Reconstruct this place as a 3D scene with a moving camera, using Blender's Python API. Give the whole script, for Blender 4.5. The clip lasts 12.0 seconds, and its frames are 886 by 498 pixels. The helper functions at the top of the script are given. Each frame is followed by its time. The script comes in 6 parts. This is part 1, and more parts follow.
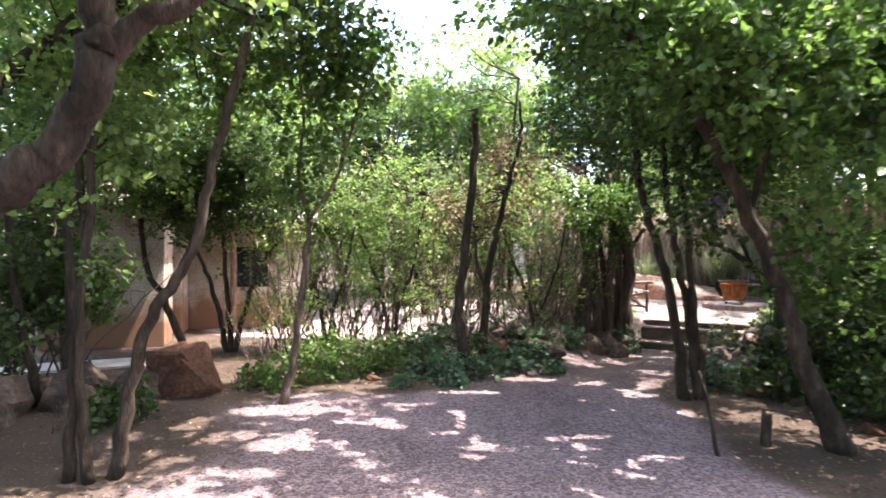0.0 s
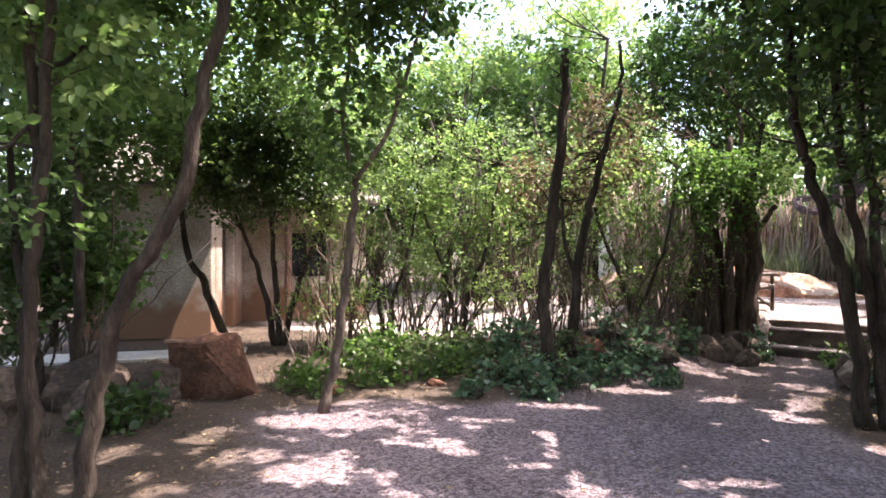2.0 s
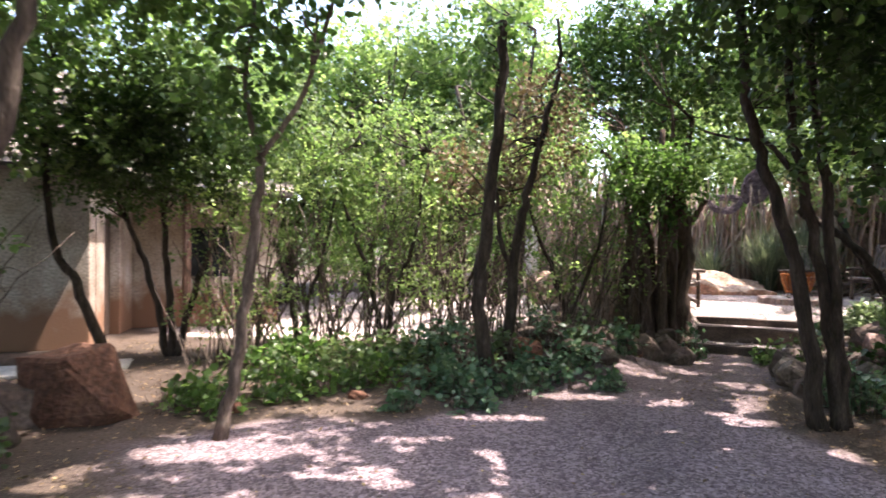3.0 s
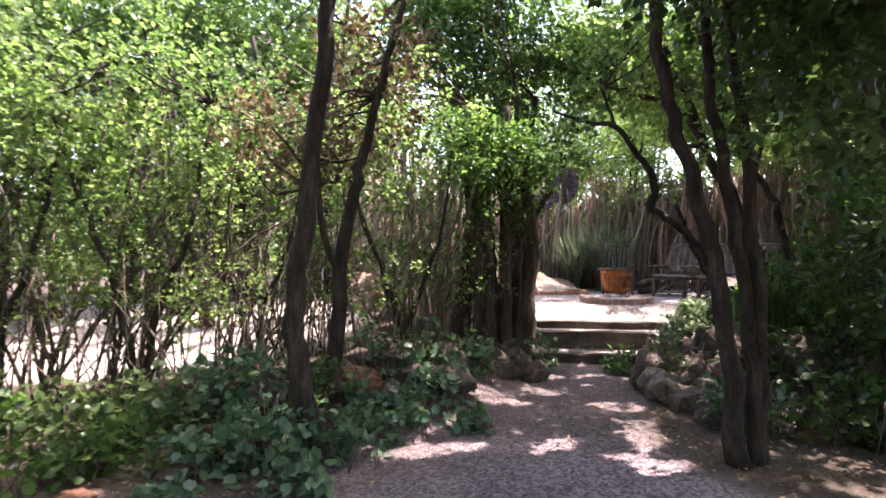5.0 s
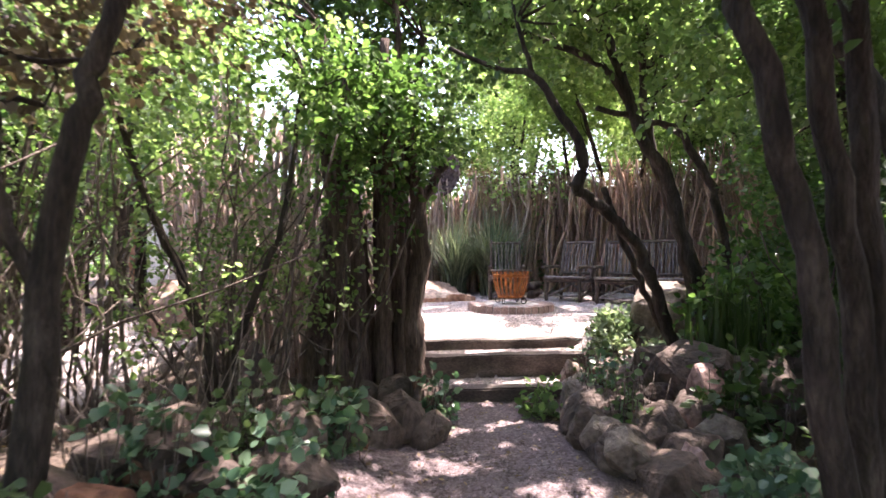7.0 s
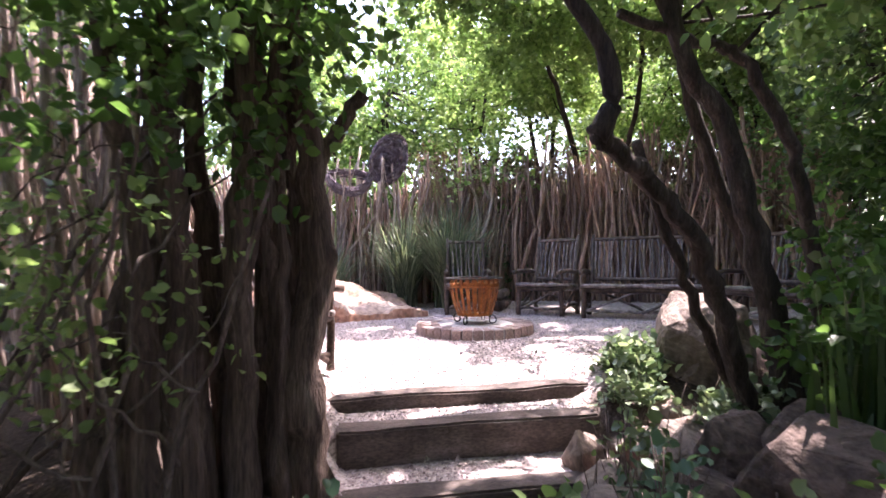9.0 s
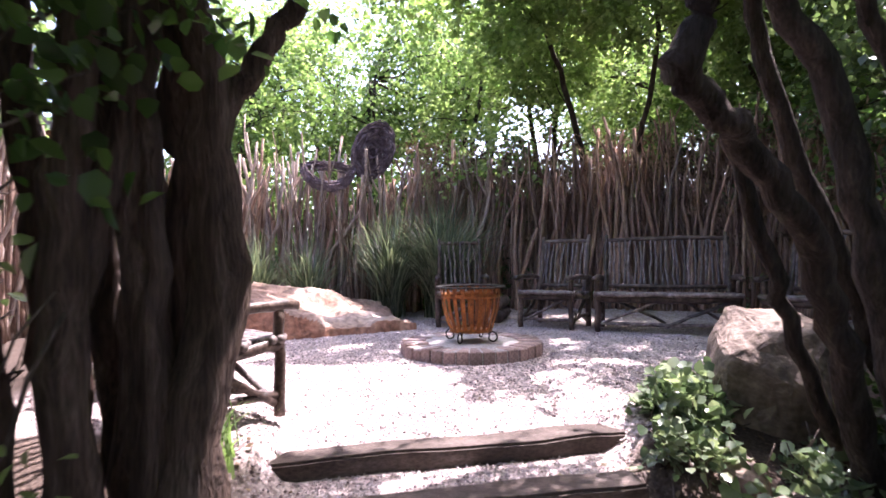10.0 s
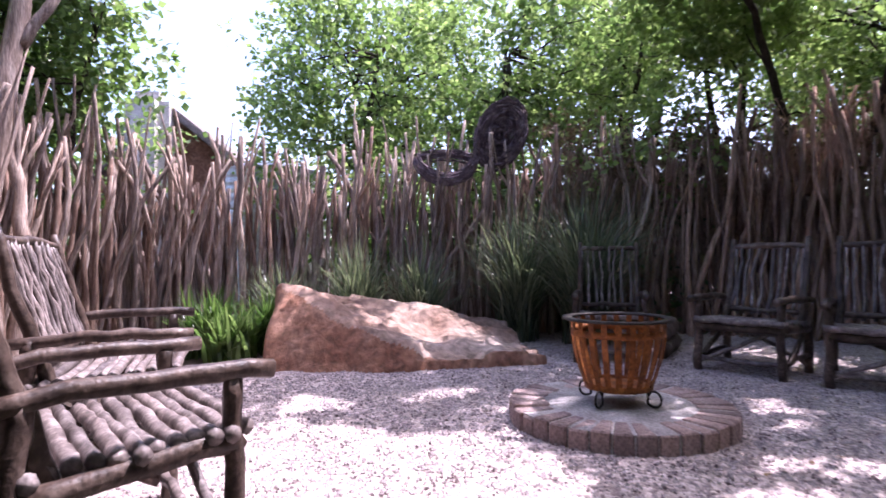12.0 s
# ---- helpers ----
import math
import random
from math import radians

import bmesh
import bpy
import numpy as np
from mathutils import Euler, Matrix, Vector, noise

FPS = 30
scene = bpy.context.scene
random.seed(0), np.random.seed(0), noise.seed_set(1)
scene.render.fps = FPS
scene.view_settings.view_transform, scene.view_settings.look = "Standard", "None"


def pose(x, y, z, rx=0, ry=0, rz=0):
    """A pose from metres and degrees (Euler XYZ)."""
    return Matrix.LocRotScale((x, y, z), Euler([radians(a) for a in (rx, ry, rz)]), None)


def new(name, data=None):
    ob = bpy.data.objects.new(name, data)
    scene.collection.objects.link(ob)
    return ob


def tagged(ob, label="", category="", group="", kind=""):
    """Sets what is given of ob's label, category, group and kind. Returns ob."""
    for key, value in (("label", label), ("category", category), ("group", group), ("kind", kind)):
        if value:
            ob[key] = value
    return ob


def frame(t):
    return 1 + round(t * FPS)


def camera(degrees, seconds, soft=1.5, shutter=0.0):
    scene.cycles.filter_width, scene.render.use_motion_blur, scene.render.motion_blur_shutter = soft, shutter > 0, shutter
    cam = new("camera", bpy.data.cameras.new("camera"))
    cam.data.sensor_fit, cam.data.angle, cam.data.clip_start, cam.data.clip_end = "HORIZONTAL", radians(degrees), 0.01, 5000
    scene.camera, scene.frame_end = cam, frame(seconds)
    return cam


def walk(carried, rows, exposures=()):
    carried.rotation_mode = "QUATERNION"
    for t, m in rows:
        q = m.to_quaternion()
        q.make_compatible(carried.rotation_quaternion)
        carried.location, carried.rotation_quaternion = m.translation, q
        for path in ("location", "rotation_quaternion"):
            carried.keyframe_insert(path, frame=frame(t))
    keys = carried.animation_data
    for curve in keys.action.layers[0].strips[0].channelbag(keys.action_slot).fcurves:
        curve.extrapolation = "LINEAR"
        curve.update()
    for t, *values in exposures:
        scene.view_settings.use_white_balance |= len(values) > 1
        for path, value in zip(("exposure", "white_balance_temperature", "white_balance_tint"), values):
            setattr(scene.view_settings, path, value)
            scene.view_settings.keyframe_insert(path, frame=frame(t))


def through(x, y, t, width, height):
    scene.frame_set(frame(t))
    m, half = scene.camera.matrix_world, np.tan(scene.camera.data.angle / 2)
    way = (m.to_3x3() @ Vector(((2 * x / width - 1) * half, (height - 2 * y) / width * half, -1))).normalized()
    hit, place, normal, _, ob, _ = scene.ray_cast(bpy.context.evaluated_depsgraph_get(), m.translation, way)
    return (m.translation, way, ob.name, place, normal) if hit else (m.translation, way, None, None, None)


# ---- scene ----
cam = camera(76.9, 12.0, 1.6, 0.35)
METRES, EYE, TILT, LEAN, TURN = 11.5, 1.85, 0.0, 0.0, 0.0
ROWS = [
    (0.0, 0.0, 0.0, 0.0, -0.0, 0.0, -0.0),
    (0.5, 0.0017, 0.0335, -0.0056, 5.6, -0.01, -0.08),
    (1.0, -0.0011, 0.0686, -0.0098, 8.34, -0.03, -0.11),
    (1.5, -0.0056, 0.1034, -0.0148, 8.5, -0.02, -0.16),
    (2.0, -0.0097, 0.1334, -0.0249, 7.22, -0.01, -0.21),
    (2.5, -0.0151, 0.1639, -0.0288, 4.87, 0.03, -0.24),
    (3.0, -0.0232, 0.1988, -0.0329, -1.18, 0.18, -0.27),
    (5.0, -0.0225, 0.3621, -0.0383, -21.96, 0.46, -0.17),
    (5.5, -0.0085, 0.4054, -0.0399, -25.95, 0.45, -0.14),
    (6.0, 0.0093, 0.4482, -0.0411, -30.05, 0.54, 0.01),
    (6.5, 0.033, 0.4897, -0.0391, -33.54, 0.53, 0.13),
    (7.0, 0.0599, 0.5313, -0.0402, -35.61, 0.52, 0.11),
    (7.5, 0.0886, 0.5714, -0.0399, -37.73, 0.59, 0.07),
    (9.5, 0.2229, 0.7198, -0.0403, -40.44, 0.77, 0.81),
    (10.0, 0.2526, 0.7536, -0.038, -40.77, 0.83, 0.77),
    (10.5, 0.2832, 0.7824, -0.0361, -40.32, 0.87, 0.81),
    (11.0, 0.3109, 0.8064, -0.0371, -35.03, 0.98, 0.59),
    (11.5, 0.3354, 0.8302, -0.0338, -30.51, 1.09, 0.48),
    (12.0, 0.359, 0.8547, -0.0316, -24.84, 1.16, 0.37),
]
walk(cam, [(t, pose(0, 0, EYE, TILT, LEAN, TURN) @ pose(METRES * x, METRES * y, METRES * z, 90 + pitch, roll, yaw)) for t, x, y, z, yaw, pitch, roll in ROWS],
     [(0.0, 3.05, 6950, 19), (2.5, 2.82, 6950, 19), (5.5, 2.96, 6800, 22), (7.5, 3.36, 6700, 25), (9.5, 3.08, 6350, 32), (10.5, 2.7, 6150, 33), (11.5, 2.36, 5950, 36), (12.0, 2.02, 5900, 37)])

# ---- light ----
SUN_AZ, SUN_EL = 88.0, 65.0          # degrees from +y towards +x; above the horizon
world = bpy.data.worlds.new("sky")
scene.world = world
world.use_nodes = True
wn = world.node_tree
sky = wn.nodes.new("ShaderNodeTexSky")
sky.sky_type, sky.sun_disc = "NISHITA", False
sky.sun_elevation, sky.sun_rotation = radians(SUN_EL), radians(SUN_AZ)
sky.dust_density = 3.0
wn.nodes["Background"].inputs[1].default_value = 0.15
wn.links.new(sky.outputs[0], wn.nodes["Background"].inputs[0])
sun = new("sun", bpy.data.lights.new("sun", "SUN"))
sun.data.energy, sun.data.angle, sun.data.color = 3.0, radians(0.55), (1.0, 0.96, 0.90)
sa, se = radians(SUN_AZ), radians(SUN_EL)
TO_SUN = Vector((math.sin(sa) * math.cos(se), math.cos(sa) * math.cos(se), math.sin(se)))
sun.matrix_world = TO_SUN.to_track_quat("Z", "Y").to_matrix().to_4x4()


# ---- materials ----
def nodes_of(name):
    m = bpy.data.materials.new(name)
    m.use_nodes = True
    return m, m.node_tree.nodes, m.node_tree.links, m.node_tree.nodes["Principled BSDF"]


def ramp(nd, stops):
    r = nd.new("ShaderNodeValToRGB")
    e = r.color_ramp.elements
    while len(e) < len(stops):
        e.new(0.5)
    for s, (p, c) in zip(e, stops):
        s.position, s.color = p, (*c, 1)
    return r


def noise_node(nd, lk, coord, scale, detail=4.0, stretch=None):
    n = nd.new("ShaderNodeTexNoise")
    n.inputs["Scale"].default_value, n.inputs["Detail"].default_value = scale, detail
    if stretch:
        mp = nd.new("ShaderNodeMapping")
        mp.inputs["Scale"].default_value = stretch
        lk.new(coord, mp.inputs[0])
        coord = mp.outputs[0]
    lk.new(coord, n.inputs["Vector"])
    return n


def mixed(nd, lk, fac, a, b, mode="MIX"):
    m = nd.new("ShaderNodeMix")
    m.data_type, m.blend_type = "RGBA", mode
    for sock, val in ((m.inputs[0], fac), (m.inputs[6], a), (m.inputs[7], b)):
        if hasattr(val, "links"):
            lk.new(val, sock)
        else:
            sock.default_value = val if isinstance(val, float) else (*val, 1)
    return m.outputs[2]


def surface(name, dark, mid, light, scale=8.0, fine=60.0, rough=0.85, bump=0.4, stretch=None, rand=0.0, metal=0.0, depth=0.01):
    """Two scales of noise over three colours, with relief; rand shifts the brightness from object to object."""
    m, nd, lk, b = nodes_of(name)
    co = nd.new("ShaderNodeTexCoord").outputs["Object"]
    big, small = noise_node(nd, lk, co, scale, 5, stretch), noise_node(nd, lk, co, fine, 6, stretch)
    c1 = ramp(nd, ((0.3, dark), (0.52, mid), (0.75, light)))
    lk.new(big.outputs[0], c1.inputs[0])
    c2 = ramp(nd, ((0.3, (0.55, 0.55, 0.55)), (0.7, (1.3, 1.3, 1.3))))
    lk.new(small.outputs[0], c2.inputs[0])
    col = mixed(nd, lk, 1.0, c1.outputs[0], c2.outputs[0], "MULTIPLY")
    if rand:
        info = nd.new("ShaderNodeObjectInfo")
        c3 = ramp(nd, ((0.0, (1 - rand,) * 3), (1.0, (1 + rand, 1 + rand * 0.9, 1 + rand * 0.75))))
        lk.new(info.outputs["Random"], c3.inputs[0])
        col = mixed(nd, lk, 1.0, col, c3.outputs[0], "MULTIPLY")
    lk.new(col, b.inputs["Base Color"])
    b.inputs["Roughness"].default_value, b.inputs["Metallic"].default_value = rough, metal
    b.inputs["Specular IOR Level"].default_value = 0.3
    bp = nd.new("ShaderNodeBump")
    bp.inputs["Strength"].default_value, bp.inputs["Distance"].default_value = bump, depth
    lk.new(small.outputs[0], bp.inputs["Height"])
    lk.new(bp.outputs[0], b.inputs["Normal"])
    return m


def leafy(name, dark, mid, light, through=0.5, gloss=0.35):
    """Thin leaves: reflect and let light through, each leaf its own tint."""
    m, nd, lk, b = nodes_of(name)
    geo = nd.new("ShaderNodeNewGeometry")
    c = ramp(nd, ((0.0, dark), (0.55, mid), (1.0, light)))
    lk.new(geo.outputs["Random Per Island"], c.inputs[0])
    co = nd.new("ShaderNodeTexCoord").outputs["Object"]
    n = noise_node(nd, lk, co, 0.9, 2)
    c2 = ramp(nd, ((0.3, (0.65, 0.7, 0.6)), (0.7, (1.25, 1.2, 1.1))))
    lk.new(n.outputs[0], c2.inputs[0])
    col = mixed(nd, lk, 1.0, c.outputs[0], c2.outputs[0], "MULTIPLY")
    lk.new(col, b.inputs["Base Color"])
    b.inputs["Roughness"].default_value = gloss
    b.inputs["Specular IOR Level"].default_value = 0.4
    tr = nd.new("ShaderNodeBsdfTranslucent")
    lk.new(mixed(nd, lk, 1.0, col, (1.64, 1.76, 1.16), "MULTIPLY"), tr.inputs[0])
    mx = nd.new("ShaderNodeMixShader")
    mx.inputs[0].default_value = through
    lk.new(b.outputs[0], mx.inputs[1])
    lk.new(tr.outputs[0], mx.inputs[2])
    lk.new(mx.outputs[0], nd["Material Output"].inputs[0])
    return m


LEAF = leafy("leaf_green", (0.035, 0.075, 0.022), (0.07, 0.13, 0.042), (0.125, 0.195, 0.07), 0.5)
# Shaded copy: deep shade is put into this leaf colour.
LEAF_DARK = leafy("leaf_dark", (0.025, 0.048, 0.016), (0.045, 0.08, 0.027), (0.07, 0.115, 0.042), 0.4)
# Next two are sunlit copies, brightened in colour to look lit.
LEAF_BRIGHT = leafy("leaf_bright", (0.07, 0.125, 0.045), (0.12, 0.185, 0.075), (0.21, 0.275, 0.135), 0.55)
LEAF_SUNNY = leafy("leaf_sunlit", (0.11, 0.165, 0.065), (0.18, 0.25, 0.11), (0.28, 0.35, 0.185), 0.6)
LEAF_GREY = leafy("leaf_greygreen", (0.05, 0.085, 0.04), (0.09, 0.13, 0.065), (0.14, 0.18, 0.10), 0.45)
LEAF_BROWN = leafy("leaf_dry", (0.085, 0.056, 0.04), (0.15, 0.105, 0.078), (0.24, 0.185, 0.145), 0.2, 0.8)
COVER = leafy("leaf_groundcover", (0.036, 0.082, 0.05), (0.07, 0.132, 0.084), (0.16, 0.22, 0.155), 0.3, 0.4)
IVY = leafy("leaf_ivy", (0.055, 0.09, 0.055), (0.13, 0.175, 0.115), (0.33, 0.38, 0.28), 0.3, 0.3)
GRASS = leafy("grass_blade", (0.055, 0.078, 0.058), (0.13, 0.155, 0.122), (0.28, 0.3, 0.245), 0.32, 0.4)
LITTER = leafy("leaf_litter", (0.05, 0.03, 0.02), (0.12, 0.075, 0.045), (0.26, 0.19, 0.12), 0.15, 0.7)
BARK = surface("bark_dark", (0.018, 0.013, 0.01), (0.042, 0.03, 0.023), (0.09, 0.068, 0.053), 5, 26, 0.92, 0.9, (3, 3, 0.7), 0.0, 0.0, 0.02)
BARK_BROWN = surface("bark_brown", (0.075, 0.043, 0.03), (0.17, 0.105, 0.076), (0.3, 0.21, 0.16), 5, 24, 0.9, 0.9, (4, 4, 0.5), 0.0, 0.0, 0.025)
BARK_FLUTED = surface("bark_fluted", (0.042, 0.026, 0.019), (0.1, 0.066, 0.05), (0.19, 0.135, 0.104), 5, 24, 0.92, 0.9, (4, 4, 0.5), 0.0, 0.0, 0.025)
BARK_PALE = surface("bark_pale", (0.05, 0.036, 0.029), (0.113, 0.083, 0.067), (0.2, 0.156, 0.129), 5, 26, 0.9, 0.8, (3, 3, 0.7), 0.0, 0.0, 0.015)
STAKE = surface("weathered_stake", (0.17, 0.122, 0.1), (0.37, 0.285, 0.24), (0.56, 0.475, 0.42), 7, 30, 0.9, 0.8, (5, 5, 0.5), 0.35, 0.0, 0.01)
STAKE_BROWN = surface("brown_stake", (0.15, 0.092, 0.066), (0.33, 0.215, 0.162), (0.5, 0.375, 0.305), 7, 30, 0.9, 0.8, (5, 5, 0.5), 0.4, 0.0, 0.01)
POLE = surface("varnished_pole", (0.03, 0.02, 0.016), (0.075, 0.052, 0.042), (0.17, 0.13, 0.11), 14, 55, 0.42, 0.6, None, 0.3, 0.0, 0.006)
SLEEPER = surface("sleeper_wood", (0.05, 0.037, 0.031), (0.085, 0.065, 0.055), (0.14, 0.112, 0.099), 3, 34, 0.9, 0.45, (1, 2.5, 2.5), 0.15, 0.0, 0.008)
ROCK = surface("brown_rock", (0.034, 0.024, 0.02), (0.085, 0.06, 0.049), (0.175, 0.132, 0.11), 3, 22, 0.85, 0.8, None, 0.3, 0.0, 0.03)
ROCK_RED = surface("red_rock", (0.06, 0.026, 0.015), (0.125, 0.056, 0.035), (0.21, 0.112, 0.077), 3, 22, 0.88, 0.8, None, 0.2, 0.0, 0.03)
ROCK_TAN = surface("tan_rock", (0.085, 0.062, 0.05), (0.19, 0.148, 0.122), (0.34, 0.285, 0.245), 3, 22, 0.85, 0.8, None, 0.25, 0.0, 0.03)
POLE_WORN = surface("worn_pole", (0.07, 0.055, 0.051), (0.17, 0.14, 0.134), (0.34, 0.295, 0.285), 14, 55, 0.5, 0.6, None, 0.35, 0.0, 0.006)
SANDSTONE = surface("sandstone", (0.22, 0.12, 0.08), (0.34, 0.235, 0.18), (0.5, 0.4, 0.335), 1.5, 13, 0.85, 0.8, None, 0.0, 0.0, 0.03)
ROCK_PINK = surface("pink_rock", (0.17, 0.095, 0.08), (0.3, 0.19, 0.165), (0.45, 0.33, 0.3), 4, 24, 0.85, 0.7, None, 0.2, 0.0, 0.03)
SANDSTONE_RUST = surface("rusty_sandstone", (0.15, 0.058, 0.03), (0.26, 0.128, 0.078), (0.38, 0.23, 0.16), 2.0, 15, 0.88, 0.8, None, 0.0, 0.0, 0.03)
BRICK = surface("paver_brick", (0.21, 0.15, 0.135), (0.33, 0.245, 0.225), (0.46, 0.375, 0.36), 9, 70, 0.88, 0.5, None, 0.28)
ASH = surface("ash_mortar", (0.25, 0.23, 0.22), (0.40, 0.37, 0.35), (0.52, 0.49, 0.47), 6, 60, 0.95, 0.5)
RUST = surface("rusty_iron", (0.11, 0.036, 0.012), (0.25, 0.085, 0.02), (0.37, 0.145, 0.035), 12, 60, 0.6, 0.3, None, 0.0, 0.25, 0.003)
IRON = surface("black_iron", (0.02, 0.018, 0.017), (0.04, 0.036, 0.034), (0.075, 0.065, 0.06), 20, 90, 0.5, 0.2, None, 0.0, 0.6, 0.002)
VINE = surface("woven_vine", (0.075, 0.05, 0.055), (0.15, 0.11, 0.118), (0.26, 0.2, 0.205), 12, 50, 0.9, 0.5, None, 0.0)
PLASTER = surface("limewashed_plaster", (0.20, 0.15, 0.115), (0.37, 0.315, 0.27), (0.52, 0.47, 0.425), 1.6, 30, 0.9, 0.3)


def stain_foot(m, colour, top):
    """Rain splash and earth stains, ragged, along the foot of a wall."""
    nd, lk = m.node_tree.nodes, m.node_tree.links
    b = nd["Principled BSDF"]
    old = b.inputs["Base Color"].links[0].from_socket
    co = nd.new("ShaderNodeTexCoord").outputs["Object"]
    sep = nd.new("ShaderNodeSeparateXYZ")
    lk.new(co, sep.inputs[0])
    n = noise_node(nd, lk, co, 2.6, 6)
    add = nd.new("ShaderNodeMath")
    add.operation = "MULTIPLY_ADD"
    lk.new(n.outputs[0], add.inputs[0])
    add.inputs[1].default_value = -1.6
    lk.new(sep.outputs["Z"], add.inputs[2])
    rng = nd.new("ShaderNodeMapRange")
    rng.inputs[1].default_value, rng.inputs[2].default_value = top - 0.75, top - 1.25
    lk.new(add.outputs[0], rng.inputs[0])
    lk.new(mixed(nd, lk, rng.outputs[0], old, colour), b.inputs["Base Color"])


stain_foot(PLASTER, (0.20, 0.11, 0.07), 0.9)
THATCH = surface("thatch", (0.10, 0.08, 0.07), (0.19, 0.16, 0.14), (0.30, 0.26, 0.23), 4, 40, 0.95, 0.8, (1, 1, 6))
TIN = surface("corrugated_steel", (0.38, 0.38, 0.38), (0.52, 0.52, 0.52), (0.62, 0.62, 0.62), 3, 30, 0.45, 0.1, None, 0.0, 0.6)
DARKGLASS = surface("dark_window", (0.01, 0.012, 0.014), (0.02, 0.024, 0.028), (0.03, 0.034, 0.04), 2, 10, 0.15, 0.0)
CONCRETE = surface("pale_concrete", (0.40, 0.36, 0.32), (0.52, 0.48, 0.44), (0.62, 0.58, 0.54), 3, 40, 0.9, 0.3)
PEBBLE = surface("pebble", (0.26, 0.215, 0.215), (0.4, 0.345, 0.34), (0.54, 0.475, 0.465), 30, 90, 0.85, 0.2)
PEBBLE_DARK = surface("yard_pebble", (0.09, 0.065, 0.065), (0.18, 0.135, 0.135), (0.31, 0.25, 0.25), 30, 90, 0.85, 0.2)


def ground_material():
    m, nd, lk, b = nodes_of("gravelly_ground")
    co = nd.new("ShaderNodeTexCoord").outputs["Object"]
    vor = nd.new("ShaderNodeTexVoronoi")
    vor.inputs["Scale"].default_value = 48.0
    lk.new(co, vor.inputs["Vector"])
    sep = nd.new("ShaderNodeSeparateColor")
    lk.new(vor.outputs["Color"], sep.inputs[0])
    big, fine = noise_node(nd, lk, co, 1.1, 6), noise_node(nd, lk, co, 55, 5)
    kinds = []
    for stops in (((0.25, (0.036, 0.027, 0.022)), (0.55, (0.075, 0.056, 0.045)), (0.8, (0.14, 0.108, 0.088))),
                  ((0.0, (0.085, 0.062, 0.07)), (0.5, (0.185, 0.143, 0.16)), (1.0, (0.31, 0.25, 0.272))),
                  ((0.05, (0.22, 0.18, 0.172)), (0.45, (0.405, 0.342, 0.318)), (0.95, (0.59, 0.515, 0.485)))):
        r = ramp(nd, stops)
        kinds.append(r.outputs[0])
        lk.new(sep.outputs[0] if len(kinds) > 1 else fine.outputs[0], r.inputs[0])
    masks = []
    for key in ("yard", "patio"):
        at = nd.new("ShaderNodeAttribute")
        at.attribute_name = key
        masks.append(at.outputs["Fac"])
    col = mixed(nd, lk, masks[1], mixed(nd, lk, masks[0], kinds[0], kinds[1]), kinds[2])
    tint = ramp(nd, ((0.3, (0.72, 0.70, 0.70)), (0.7, (1.18, 1.15, 1.12))))
    lk.new(big.outputs[0], tint.inputs[0])
    lk.new(mixed(nd, lk, 1.0, col, tint.outputs[0], "MULTIPLY"), b.inputs["Base Color"])
    b.inputs["Roughness"].default_value = 0.93
    b.inputs["Specular IOR Level"].default_value = 0.2
    bp = nd.new("ShaderNodeBump")
    bp.inputs["Strength"].default_value, bp.inputs["Distance"].default_value = 0.75, 0.011
    lk.new(vor.outputs["Distance"], bp.inputs["Height"])
    bp.invert = True
    lk.new(bp.outputs[0], b.inputs["Normal"])
    return m


GROUND = ground_material()


# ---- building blocks ----
def mesh_of(name, pieces, material, smooth=True):
    """One mesh from pieces (verts n x 3, faces m x k)."""
    vs, loops, totals, off = [], [], [], 0
    for v, *fs in pieces:
        vs.append(np.asarray(v, dtype=np.float32))
        for f in fs:
            f = np.asarray(f, dtype=np.int32)
            loops.append((f + off).ravel())
            totals.append(np.full(len(f), f.shape[1], dtype=np.int32))
        off += len(v)
    v, l, tot = np.concatenate(vs), np.concatenate(loops), np.concatenate(totals)
    me = bpy.data.meshes.new(name)
    me.vertices.add(len(v))
    me.vertices.foreach_set("co", v.ravel())
    me.loops.add(len(l))
    me.loops.foreach_set("vertex_index", l)
    me.polygons.add(len(tot))
    me.polygons.foreach_set("loop_start", np.concatenate(([0], np.cumsum(tot)[:-1])).astype(np.int32))
    me.polygons.foreach_set("loop_total", tot)
    me.polygons.foreach_set("use_smooth", np.full(len(tot), smooth))
    me.materials.append(material)
    me.update(calc_edges=True)
    return me


def part(name, pieces, material, parent=None, label="", smooth=True):
    ob = new(name, mesh_of(name, pieces, material, smooth))
    ob.parent = parent
    if label:
        ob["label"] = label
    return ob


def part_of_bm(name, bm, material, parent=None, label="", smooth=False):
    me = bpy.data.meshes.new(name)
    bm.to_mesh(me)
    bm.free()
    me.materials.append(material)
    if smooth:
        me.polygons.foreach_set("use_smooth", np.full(len(me.polygons), True))
    ob = new(name, me)
    ob.parent = parent
    if label:
        ob["label"] = label
    return ob


def thing(name, at, label, category, group="", turn=0.0):
    e = new(name)
    e.matrix_world = pose(*at, 0, 0, turn)
    e.empty_display_size = 0.1
    return tagged(e, label, category, group)


